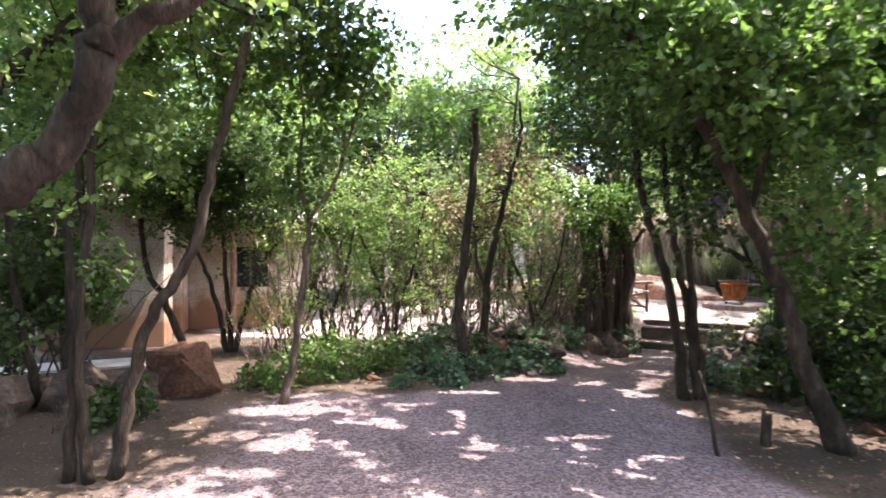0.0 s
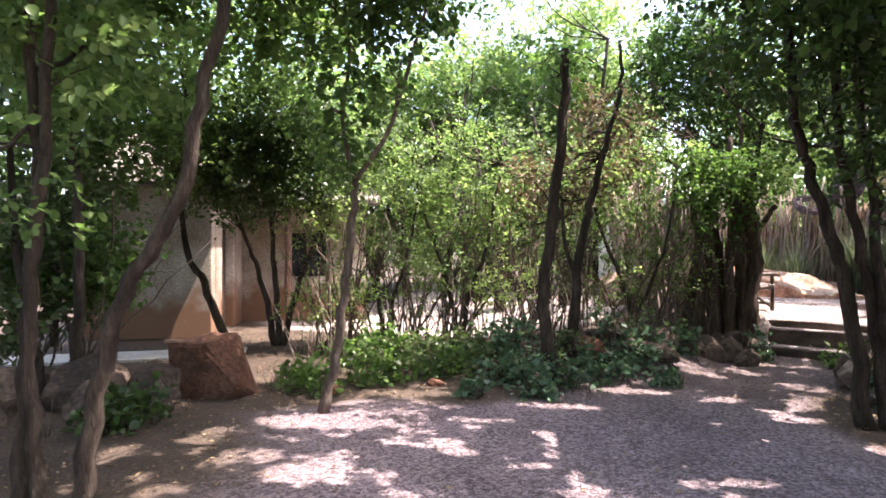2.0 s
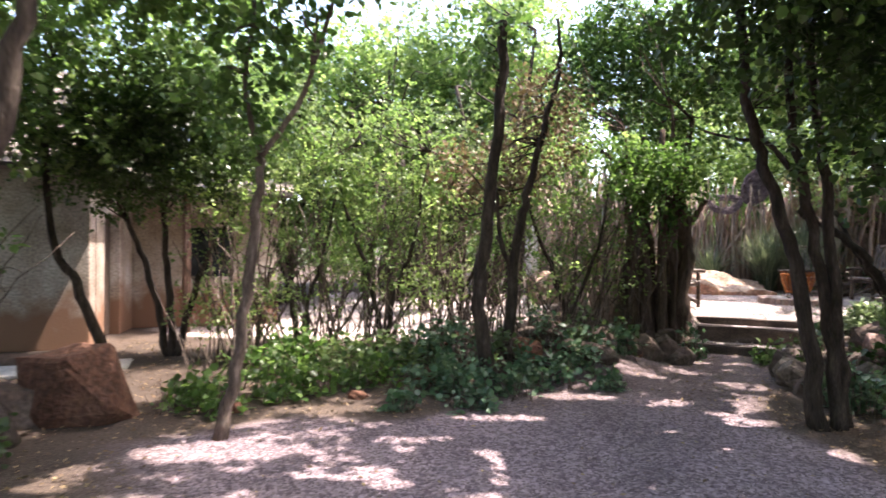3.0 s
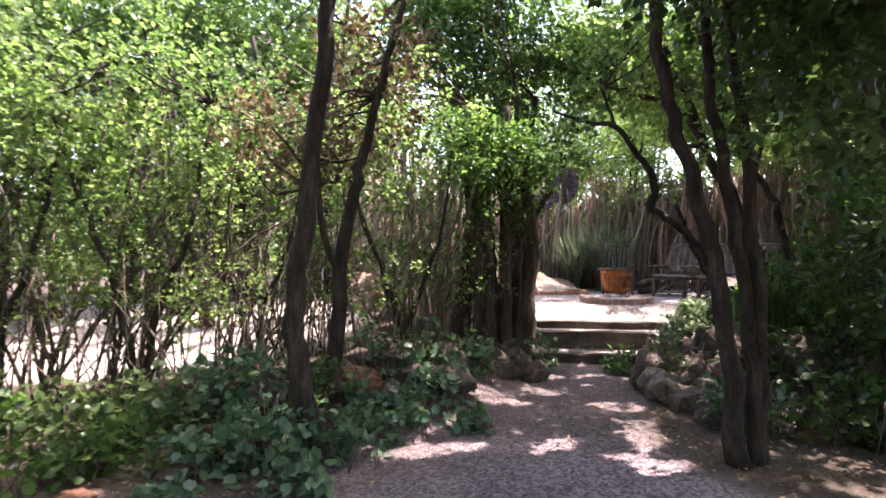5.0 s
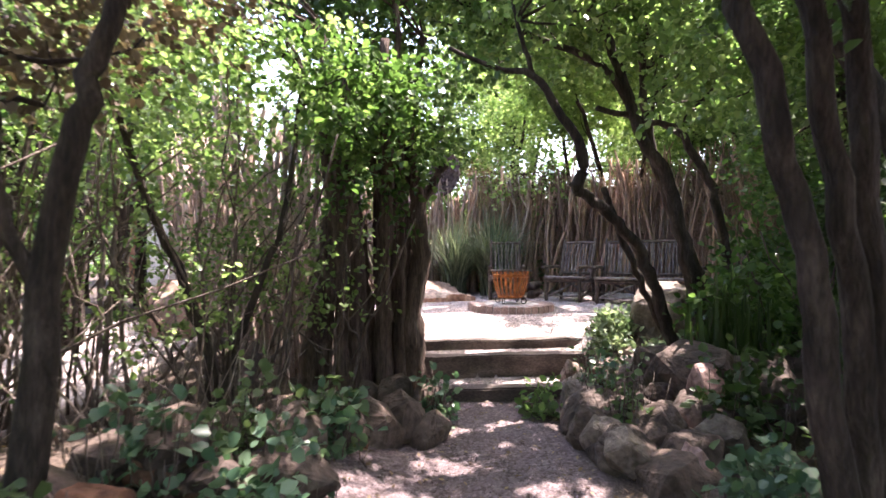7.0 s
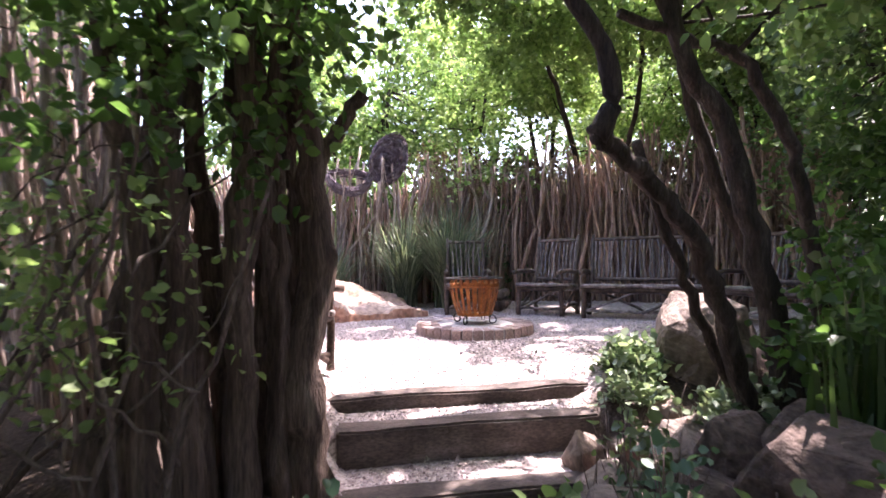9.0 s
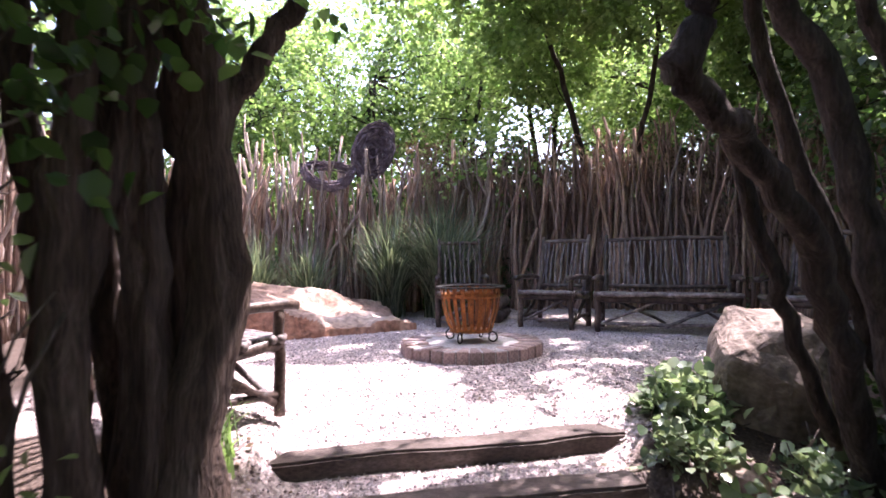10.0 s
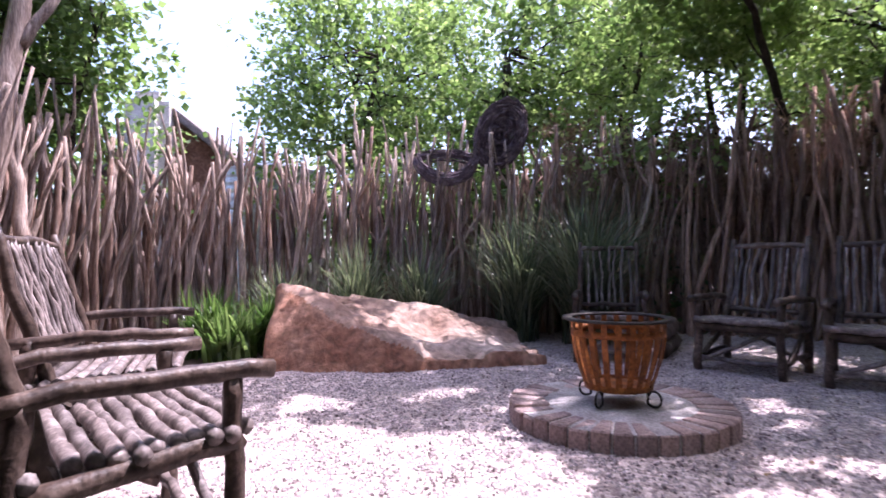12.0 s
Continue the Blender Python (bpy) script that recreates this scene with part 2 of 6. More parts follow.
def spline(pts, n):
    """n points along a smooth line through pts."""
    p = np.asarray(pts, float)
    if len(p) == 2:
        return p[0] + np.linspace(0, 1, n)[:, None] * (p[1] - p[0])
    ext = np.vstack((2 * p[0] - p[1], p, 2 * p[-1] - p[-2]))
    out = []
    for s in np.linspace(0, len(p) - 1 - 1e-6, n):
        i, f = int(s), s - int(s)
        a, b, c, d = ext[i:i + 4]
        out.append(0.5 * (2 * b + (c - a) * f + (2 * a - 5 * b + 4 * c - d) * f * f + (3 * b - a - 3 * c + d) * f ** 3))
    return np.array(out)


def tube(pts, r0, r1, sides=8, n=None, wob=0.0, rng=None, flare=0.0, lump=0.0):
    """A tapered, capped, crooked round bar through pts."""
    n = n or max(2, 4 * (len(pts) - 1) + 1)
    c = spline(pts, n)
    rng = rng or np.random.default_rng(1)
    if wob:
        w = rng.normal(0, wob, c.shape)
        w[0] *= 0.2
        c = c + w
    d = np.gradient(c, axis=0)
    d /= np.linalg.norm(d, axis=1)[:, None] + 1e-9
    ref = np.array([0.0, 0, 1]) if abs(d[:, 2]).mean() < 0.7 else np.array([1.0, 0.2, 0])
    u = np.cross(d, ref)
    u /= np.linalg.norm(u, axis=1)[:, None] + 1e-9
    v = np.cross(d, u)
    s = np.linspace(0, 1, n)
    r = r0 + (r1 - r0) * s
    if flare:
        r = r * (1 + flare * np.exp(-s * 14))
    a = np.arange(sides) * 2 * np.pi / sides
    rr = r[:, None] * np.ones((1, sides))
    if lump:
        rr = rr * (1 + lump * rng.normal(0, 1, (1, sides)) + 0.5 * lump * rng.normal(0, 1, (n, sides)))
    ring = c[:, None] + rr[..., None] * (np.cos(a)[None, :, None] * u[:, None] + np.sin(a)[None, :, None] * v[:, None])
    i, j = np.meshgrid(np.arange(n - 1), np.arange(sides), indexing="ij")
    j2 = (j + 1) % sides
    q = np.stack((i * sides + j, i * sides + j2, (i + 1) * sides + j2, (i + 1) * sides + j), -1).reshape(-1, 4)
    caps = np.array([np.arange(sides)[::-1], (n - 1) * sides + np.arange(sides)])
    return ring.reshape(-1, 3), q, caps


def leaf_cloud(blobs, twigs, per, size, rng, reach=0.3, keep=None, droop=0.15, slim=0.42, shell=0.55, fine=False):
    """Leaves set along many short twigs that fill the blobs (x, y, z, rx, ry, rz). keep: a test of the twigs' places."""
    b = np.asarray(blobs, float)
    w = b[:, 3] * b[:, 4] * b[:, 5]
    pick = rng.choice(len(b), twigs, p=w / w.sum())
    d = rng.normal(size=(twigs, 3))
    d /= np.linalg.norm(d, axis=1)[:, None]
    rad = rng.random(twigs) ** (1 - shell)
    p = b[pick, :3] + d * rad[:, None] * b[pick, 3:6] * rng.normal(1, 0.12, (twigs, 1))
    if keep is not None:
        ok = keep(p)
        p, d = p[ok], d[ok]
    m = len(p)
    t = d + rng.normal(0, 0.6, (m, 3))
    t[:, 2] -= droop
    t /= np.linalg.norm(t, axis=1)[:, None]
    k = m * per
    s = np.tile(np.linspace(0, 1, per), m)
    T = np.repeat(t, per, 0)
    base = np.repeat(p, per, 0) + T * (s * reach)[:, None] + rng.normal(0, size * 0.55, (k, 3))
    if keep is not None:
        ok = keep(base)
        base, T, k = base[ok], T[ok], int(ok.sum())
    ax = T * 0.7 + rng.normal(0, 0.75, (k, 3))
    ax[:, 2] -= droop
    ax /= np.linalg.norm(ax, axis=1)[:, None]
    up = rng.normal(0, 0.55, (k, 3)) + np.array([0, 0, 1.0])
    side = np.cross(ax, up)
    side /= np.linalg.norm(side, axis=1)[:, None] + 1e-9
    nrm = np.cross(side, ax)
    L = size * rng.uniform(0.55, 1.35, k)[:, None]
    if fine:
        lift, w = nrm * L * 0.12, side * L * slim
        a, b = base + ax * L * 0.28 + lift, base + ax * L * 0.66 + lift * 0.7
        tip = base + ax * L - nrm * L * 0.08
        v = np.stack((base, a + w * 0.85, b + w * 0.8, tip, b - w * 0.8, a - w * 0.85), 1).reshape(-1, 3)
        o = np.arange(k)[:, None] * 6
        return v, np.concatenate((o + [[0, 1, 2, 3]], o + [[0, 3, 4, 5]]))
    mid = base + ax * L * 0.45 + nrm * L * 0.10
    v = np.stack((base, mid + side * L * slim, base + ax * L, mid - side * L * slim), 1).reshape(-1, 3)
    return v, np.arange(4 * k).reshape(-1, 4)


def twig_web(start, blobs, count, rng, r=0.012):
    """Thin boughs from start points out into the blobs."""
    b = np.asarray(blobs, float)
    w = b[:, 3] * b[:, 4] * b[:, 5]
    out = []
    st = np.asarray(start, float)
    for _ in range(count):
        k = rng.choice(len(b), p=w / w.sum())
        d = rng.normal(size=3)
        d /= np.linalg.norm(d)
        e = b[k, :3] + d * b[k, 3:6] * rng.uniform(0.5, 1.0)
        s = st[np.argmin(np.linalg.norm(st - b[k, :3], axis=1) + rng.random(len(st)) * 0.8)]
        m = (s + e) / 2 + rng.normal(0, 0.12, 3) * np.linalg.norm(e - s)
        out.append(tube([s, m, e], r * rng.uniform(0.8, 1.6), r * 0.3, 4, 7, 0.015, rng))
    return out


def tree(label, base, stems, blobs, twigs, per=14, size=0.075, seed=1, bark=None, leaf=None, keep=None, web=30, name="tree", limbs=(), shell=0.55, lump=0.07, category="tree", reach=0.3, wr=0.012, fine=True):
    """stems and limbs: (points, first radius, last radius), in the world; blobs: where the crown is."""
    rng = np.random.default_rng(seed)
    root = thing(name, base, label, category)
    off = np.array(base, float)

    def local(piece):
        return (piece[0] - off, *piece[1:])
    ends = []
    for i, (pts, r0, r1) in enumerate(stems):
        part("trunk", [local(tube(pts, r0, r1, 10, 5 * len(pts), 0.012, rng, 0.3, lump))], bark or BARK, root)
        c = spline(pts, 12)
        ends += list(c[6:])
    for pts, r0, r1 in limbs:
        part("limb", [local(tube(pts, r0, r1, 8, 4 * len(pts), 0.005, rng, 0.0, lump))], bark or BARK, root)
        ends += list(spline(pts, 6)[2:])
    if web and blobs:
        tagged(part("branchwork", [local(x) for x in twig_web(ends, blobs, web, rng, wr)], bark or BARK, root), kind="stuff")
    if blobs:
        tagged(part("crown", [local(leaf_cloud(blobs, twigs, per, size, rng, reach, keep, shell=shell, fine=fine))], leaf or LEAF, root), kind="stuff")
    return root


def rock(name, at, size, seed, material, label, category="rock", group="", turn=0.0, corners=14, rough=0.05):
    """An angular, worn boulder: the hull of a few random corners with broken edges, its base sunk a little."""
    rng = random.Random(seed)
    bm = bmesh.new()
    for k in range(corners):
        z = 1 - 2 * (k + 0.5) / corners
        a = k * 2.4 + rng.uniform(-0.5, 0.5)
        r = math.sqrt(max(0, 1 - z * z))
        q = rng.uniform(0.8, 1.15)
        bm.verts.new((r * math.cos(a) * q, r * math.sin(a) * q, (z + rng.uniform(-0.12, 0.12)) * q))
    res = bmesh.ops.convex_hull(bm, input=bm.verts[:])
    loose = [v for v in bm.verts if not v.link_faces]
    bmesh.ops.delete(bm, geom=loose, context="VERTS")
    bmesh.ops.bevel(bm, geom=bm.edges[:], offset=0.05, segments=1, affect="EDGES", clamp_overlap=True)
    bmesh.ops.triangulate(bm, faces=bm.faces[:])
    bmesh.ops.subdivide_edges(bm, edges=[e for e in bm.edges if e.calc_length() > 0.22], cuts=2, use_grid_fill=True)
    bmesh.ops.triangulate(bm, faces=bm.faces[:])
    o = Vector((seed * 7.3, seed * 1.7, 0))
    for v in bm.verts:
        p = v.co * (1 + noise.noise(v.co * 1.8 + o) * rough * 2.2 + noise.noise(v.co * 5 + o) * rough + noise.noise(v.co * 12 + o) * rough * 0.8)
        v.co = Vector((p.x * size[0], p.y * size[1], (max(p.z, -0.6) + 0.45) * size[2] / 1.4))
    bmesh.ops.recalc_face_normals(bm, faces=bm.faces[:])
    ob = part_of_bm(name, bm, material, None, "", False)
    tip = 16 if corners < 18 else 4
    ob.matrix_world = pose(*at, rng.uniform(-tip, tip), rng.uniform(-tip, tip), turn)
    return tagged(ob, label, category, group)


def box(x0, x1, y0, y1, z0, z1, bev=0.01):
    """A box with softened edges, as a bmesh."""
    bm = bmesh.new()
    bmesh.ops.create_cube(bm, size=1.0)
    for v in bm.verts:
        v.co = Vector(((x0 + x1) / 2 + v.co.x * (x1 - x0), (y0 + y1) / 2 + v.co.y * (y1 - y0), (z0 + z1) / 2 + v.co.z * (z1 - z0)))
    if bev:
        bmesh.ops.bevel(bm, geom=bm.edges[:], offset=bev, segments=2, affect="EDGES")
    return bm


# ---- the ground ----
U, N = np.array([0.878, -0.479]), np.array([0.479, 0.878])      # along and across the steps
STEP0 = np.array([3.70, 10.37])
EDGE2, EDGE3 = 0.52, 0.98


def smoothstep(a, b, x):
    t = np.clip((x - a) / (b - a), 0, 1)
    return t * t * (3 - 2 * t)


def steps_coord(x, y):
    return (x - STEP0[0]) * U[0] + (y - STEP0[1]) * U[1], (x - STEP0[0]) * N[0] + (y - STEP0[1]) * N[1]


def height(x, y):
    """The ground's height: a flat yard, three low steps, a patio that rises a little."""
    x, y = np.asarray(x, float), np.asarray(y, float)
    u, s = steps_coord(x, y)
    stairs = np.where(s < 0.1, 0.0, np.where(s < EDGE2 + 0.1, 0.10, np.where(s < EDGE3 + 0.1, 0.315, 0.40 + 0.13 * smoothstep(EDGE3, 2.4, s))))
    side = 0.53 * smoothstep(-0.5, 1.3, s)
    on = smoothstep(-0.25, -0.05, u) * (1 - smoothstep(1.6, 1.9, u))
    h = on * stairs + (1 - on) * side
    bed = np.exp(-(((x - 0.9) / 1.5) ** 2 + ((y - 9.5) / 0.9) ** 2) ** 2) * 0.38
    mound = np.exp(-(((x - 4.9) / 0.8) ** 2 + ((y - 8.7) / 0.9) ** 2) ** 2) * 0.30
    h = np.where(h < 0.3, np.maximum(h, bed * (1 - on)), h)
    h = np.maximum(h, mound * (1 - on))
    far = np.clip((np.hypot(x, y - 10) - 30) / 100, 0, 1)
    wave = 0.02 * np.sin(x * 1.3 + 0.6 * y) * np.cos(y * 1.1 - 0.4 * x)
    return h * (1 - far) + wave * (1 - on) * (1 - smoothstep(1.0, 1.5, s))


def on_patio(x, y):
    u, s = steps_coord(x, y)
    court = smoothstep(1.0, 0.75, ((x + 1.6) / 4.2) ** 2 + ((y - 13.2) / 1.9) ** 2)
    return np.maximum(court, smoothstep(0.0, 0.12, s) * smoothstep(-0.4, -0.1, u + 1.6 * smoothstep(1.0, 1.6, s)) * smoothstep(0.25, -0.1, u - 1.5 - np.clip(s - 0.8, 0, 9) * 2.1))


def on_yard(x, y):
    """Swept gravel: between the beds, narrowing to the steps."""
    edge = 7.45 + 0.35 * np.sin(x * 1.1) + 0.15 * np.sin(x * 3.1) + np.where(x > 0.3, (x - 0.3) * 0.95, 0) + np.where(x < -1.5, (x + 1.5) * 0.5, 0)
    right = 2.6 + np.clip((y - 6.8) * 0.55, 0, 2.2) + 0.15 * np.sin(y * 2.3) + np.clip(6 - y, 0, 9) * 0.1
    return (1 - 0.5 * smoothstep(6.9, 8.2, y + 0.3 * np.sin(x * 2.7))) * smoothstep(0.15, -0.15, y - edge) * smoothstep(0.15, -0.15, x - right) * smoothstep(-2.7, -1.7, x + 0.3 * np.sin(y * 2.1))


def ground():
    far = [40, 60, 90, 140, 220, 400]
    gx = np.array([-v for v in far[::-1]] + list(np.arange(-24, -8, 1.0)) + list(np.arange(-8, 13, 0.09)) + list(np.arange(13, 30, 1.0)) + far, float)
    gy = np.array([-v for v in far[::-1]] + list(np.arange(-24, -2, 1.0)) + list(np.arange(-2, 19, 0.09)) + list(np.arange(19, 36, 1.0)) + far, float)
    X, Y = np.meshgrid(gx, gy, indexing="ij")
    Z = height(X, Y)
    fine = (X > -8) & (X < 13) & (Y > -2) & (Y < 19)
    Z = Z + np.where(fine, np.random.default_rng(5).normal(0, 0.004, Z.shape), 0)
    v = np.stack((X, Y, Z), -1).reshape(-1, 3)
    nx, ny = len(gx), len(gy)
    i, j = np.meshgrid(np.arange(nx - 1), np.arange(ny - 1), indexing="ij")
    q = np.stack((i * ny + j, (i + 1) * ny + j, (i + 1) * ny + j + 1, i * ny + j + 1), -1).reshape(-1, 4)
    ob = part("ground", [(v, q)], GROUND)
    for key, val in (("yard", on_yard(X, Y)), ("patio", on_patio(X, Y))):
        at = ob.data.attributes.new(key, "FLOAT", "POINT")
        at.data.foreach_set("value", val.astype(np.float32).ravel())
    return tagged(ob, "brown soil with purplish gravel in the yard, paler gravel on the patio", "ground", kind="structure")


ground()


def hz(x, y):
    return float(height(x, y))


def sleeper(u0, u1, s, top, depth, tall, seed):
    """A heavy timber edge across the steps."""
    bm = box(0, u1 - u0, 0, depth, 0, tall, 0.015)
    bmesh.ops.subdivide_edges(bm, edges=[e for e in bm.edges if abs(e.verts[0].co.x - e.verts[1].co.x) > 0.5], cuts=14)
    for v in bm.verts:
        n = noise.noise(v.co * 2.2 + Vector((seed * 5, 0, 0)))
        v.co += Vector((0, 0.03 * n, 0.014 * noise.noise(v.co * 3 + Vector((0, seed * 3, 0)))))
    ob = part_of_bm("step_sleeper", bm, SLEEPER)
    p = STEP0 + U * u0 + N * s
    ob.matrix_world = pose(p[0], p[1], top - tall, 0, 0, math.degrees(math.atan2(U[1], U[0])))
    return tagged(ob, "dark weathered timber sleeper edging a gravel step", "step", "garden steps")


sleeper(-0.15, 1.45, 0.0, 0.115, 0.2, 0.16, 1)
sleeper(-0.1, 1.62, EDGE2, 0.33, 0.2, 0.24, 2)
sleeper(-0.3, 1.85, EDGE3, 0.418, 0.2, 0.14, 3)


# ---- the patio: stake fence ----
def stake_meshes(kinds, material):
    out = []
    for k in range(kinds):
        rng = np.random.default_rng(100 + k)
        lean = rng.normal(0, 0.10, 2)
        pts = [(0, 0, -0.1), (*rng.normal(0, 0.05, 2), 0.7), (*(lean * 0.6 + rng.normal(0, 0.07, 2)), 1.45), (*(lean + rng.normal(0, 0.10, 2)), 2.1)]
        pieces = [tube(pts, rng.uniform(0.026, 0.055), rng.uniform(0.013, 0.03), 6, 9, 0.012, rng, 0, 0.10)]
        if k % 3 == 0:
            a = rng.uniform(0, 6.28)
            s = spline(pts, 9)[5 + k % 2]
            e = s + np.array([math.cos(a) * 0.28, math.sin(a) * 0.28, rng.uniform(0.35, 0.7)])
            pieces.append(tube([s, (s + e) / 2 + rng.normal(0, 0.03, 3), e], 0.022, 0.01, 5, 5, 0.008, rng))
        out.append(mesh_of("stake", pieces, material))
    return out


STAKES, STAKES_BROWN = stake_meshes(26, STAKE), stake_meshes(26, STAKE_BROWN)


def stake_fence(line, count, tall, seed, label, brown=lambda s: 0.0):
    rng = random.Random(seed)
    pts = spline([(x, y, 0) for x, y in line], 80)
    f = thing("stake_fence", (*line[0], hz(*line[0])), label, "fence")
    inv = f.matrix_world.inverted()
    seg = np.concatenate(([0], np.cumsum(np.linalg.norm(np.diff(pts, axis=0), axis=1))))
    for k in range(count):
        d = seg[-1] * (k + rng.random()) / count
        x, y = np.interp(d, seg, pts[:, 0]) + rng.gauss(0, 0.07), np.interp(d, seg, pts[:, 1]) + rng.gauss(0, 0.07)
        ob = new("stake", rng.choice(STAKES_BROWN if rng.random() < brown(d / seg[-1]) else STAKES))
        ob.parent = f
        w = rng.uniform(0.6, 1.12)
        h = tall(d / seg[-1]) * min(1.25, max(0.72, rng.gauss(1.0, 0.10)))
        ob.matrix_basis = inv @ pose(x, y, hz(x, y) - 0.03, rng.gauss(0, 5.5), rng.gauss(0, 5.5), rng.uniform(0, 360)) @ Matrix.Diagonal((w, w, h / 2.1, 1))
    return f


FENCE_BACK = [(4.9, 17.2), (6.6, 16.75), (8.6, 15.9), (10.3, 14.7), (11.2, 13.2), (11.5, 11.6), (11.4, 10.2)]
FENCE_LEFT = [(2.75, 11.2), (2.5, 12.6), (2.4, 14.2), (2.75, 15.8), (3.5, 17.0), (4.8, 17.25)]
stake_fence(FENCE_BACK, 299, lambda s: 2.2 + 0.18 * math.sin(s * 9) + 0.5 * min(1.0, max(0.0, (s - 0.3) * 4)), 7, "weathered grey-brown fence of crooked upright stakes", lambda s: min(0.95, max(0.1, (s - 0.2) * 3)))
stake_fence(FENCE_LEFT, 235, lambda s: 2.3 + 0.3 * math.sin(s * 11) * math.sin(s * 37), 8, "sunlit pale brown fence of crooked upright stakes")


def fence_backing():
    rng = np.random.default_rng(23)
    pieces = []
    for line in (FENCE_BACK, FENCE_LEFT[1:]):
        pts = spline([(x, y, 0) for x, y in line], 190 if line is FENCE_BACK else 110)
        for p in pts:
            x, y = p[0] + rng.normal(0.10, 0.05), p[1] + rng.normal(0.10, 0.05)
            g = hz(x, y)
            a = rng.normal(0, 0.12, 2)
            pieces.append(tube([(x, y, g - 0.05), (x + a[0] * 0.4, y + a[1] * 0.4, g + 0.9), (x + a[0], y + a[1], g + rng.uniform(1.5, 2.2))], rng.uniform(0.03, 0.055), 0.02, 6, 7, 0.01, rng, 0, 0.08))
    tagged(part("fence_backing", pieces, STAKE_BROWN), "second row of weathered stakes packed behind the fence", "fence", kind="stuff")


fence_backing()


def fence_brush():
    rng = np.random.default_rng(19)
    pts = spline([(x, y, 0) for x, y in FENCE_BACK[2:]], 60)
    pieces = []
    for k in range(4600):
        low = k % 3 > 0
        a = pts[rng.integers(60)] + np.array((*rng.normal(0.15, 0.08, 2), 0.5 + (rng.uniform(0.0, 1.5) if low else rng.uniform(1.0, 2.3))))
        e = a + np.array((*rng.normal(0, 0.14 if low else 0.26, 2), rng.uniform(0.6, 1.2) if low else rng.uniform(0.2, 0.7)))
        pieces.append(tube([a, (a + e) / 2 + rng.normal(0, 0.04, 3), e], 0.011 if low else 0.008, 0.004, 4, 4, 0.008, rng))
    tagged(part("dry_brush", pieces, STAKE_BROWN), "tangled dry brown brushwood along the fence top", "brushwood", kind="stuff")
    v, q = leaf_cloud([(*(p[:2] + 0.3), zz, 0.3, 0.3, 0.5) for p in pts[::4] for zz in (1.7, 2.4, 2.95)], 2300, 10, 0.06, rng, 0.25)
    tagged(part("dry_creeper", [(v, q)], LEAF_BROWN), "dry brown creeper leaves on the fence top", "creeper", kind="stuff")


fence_brush()


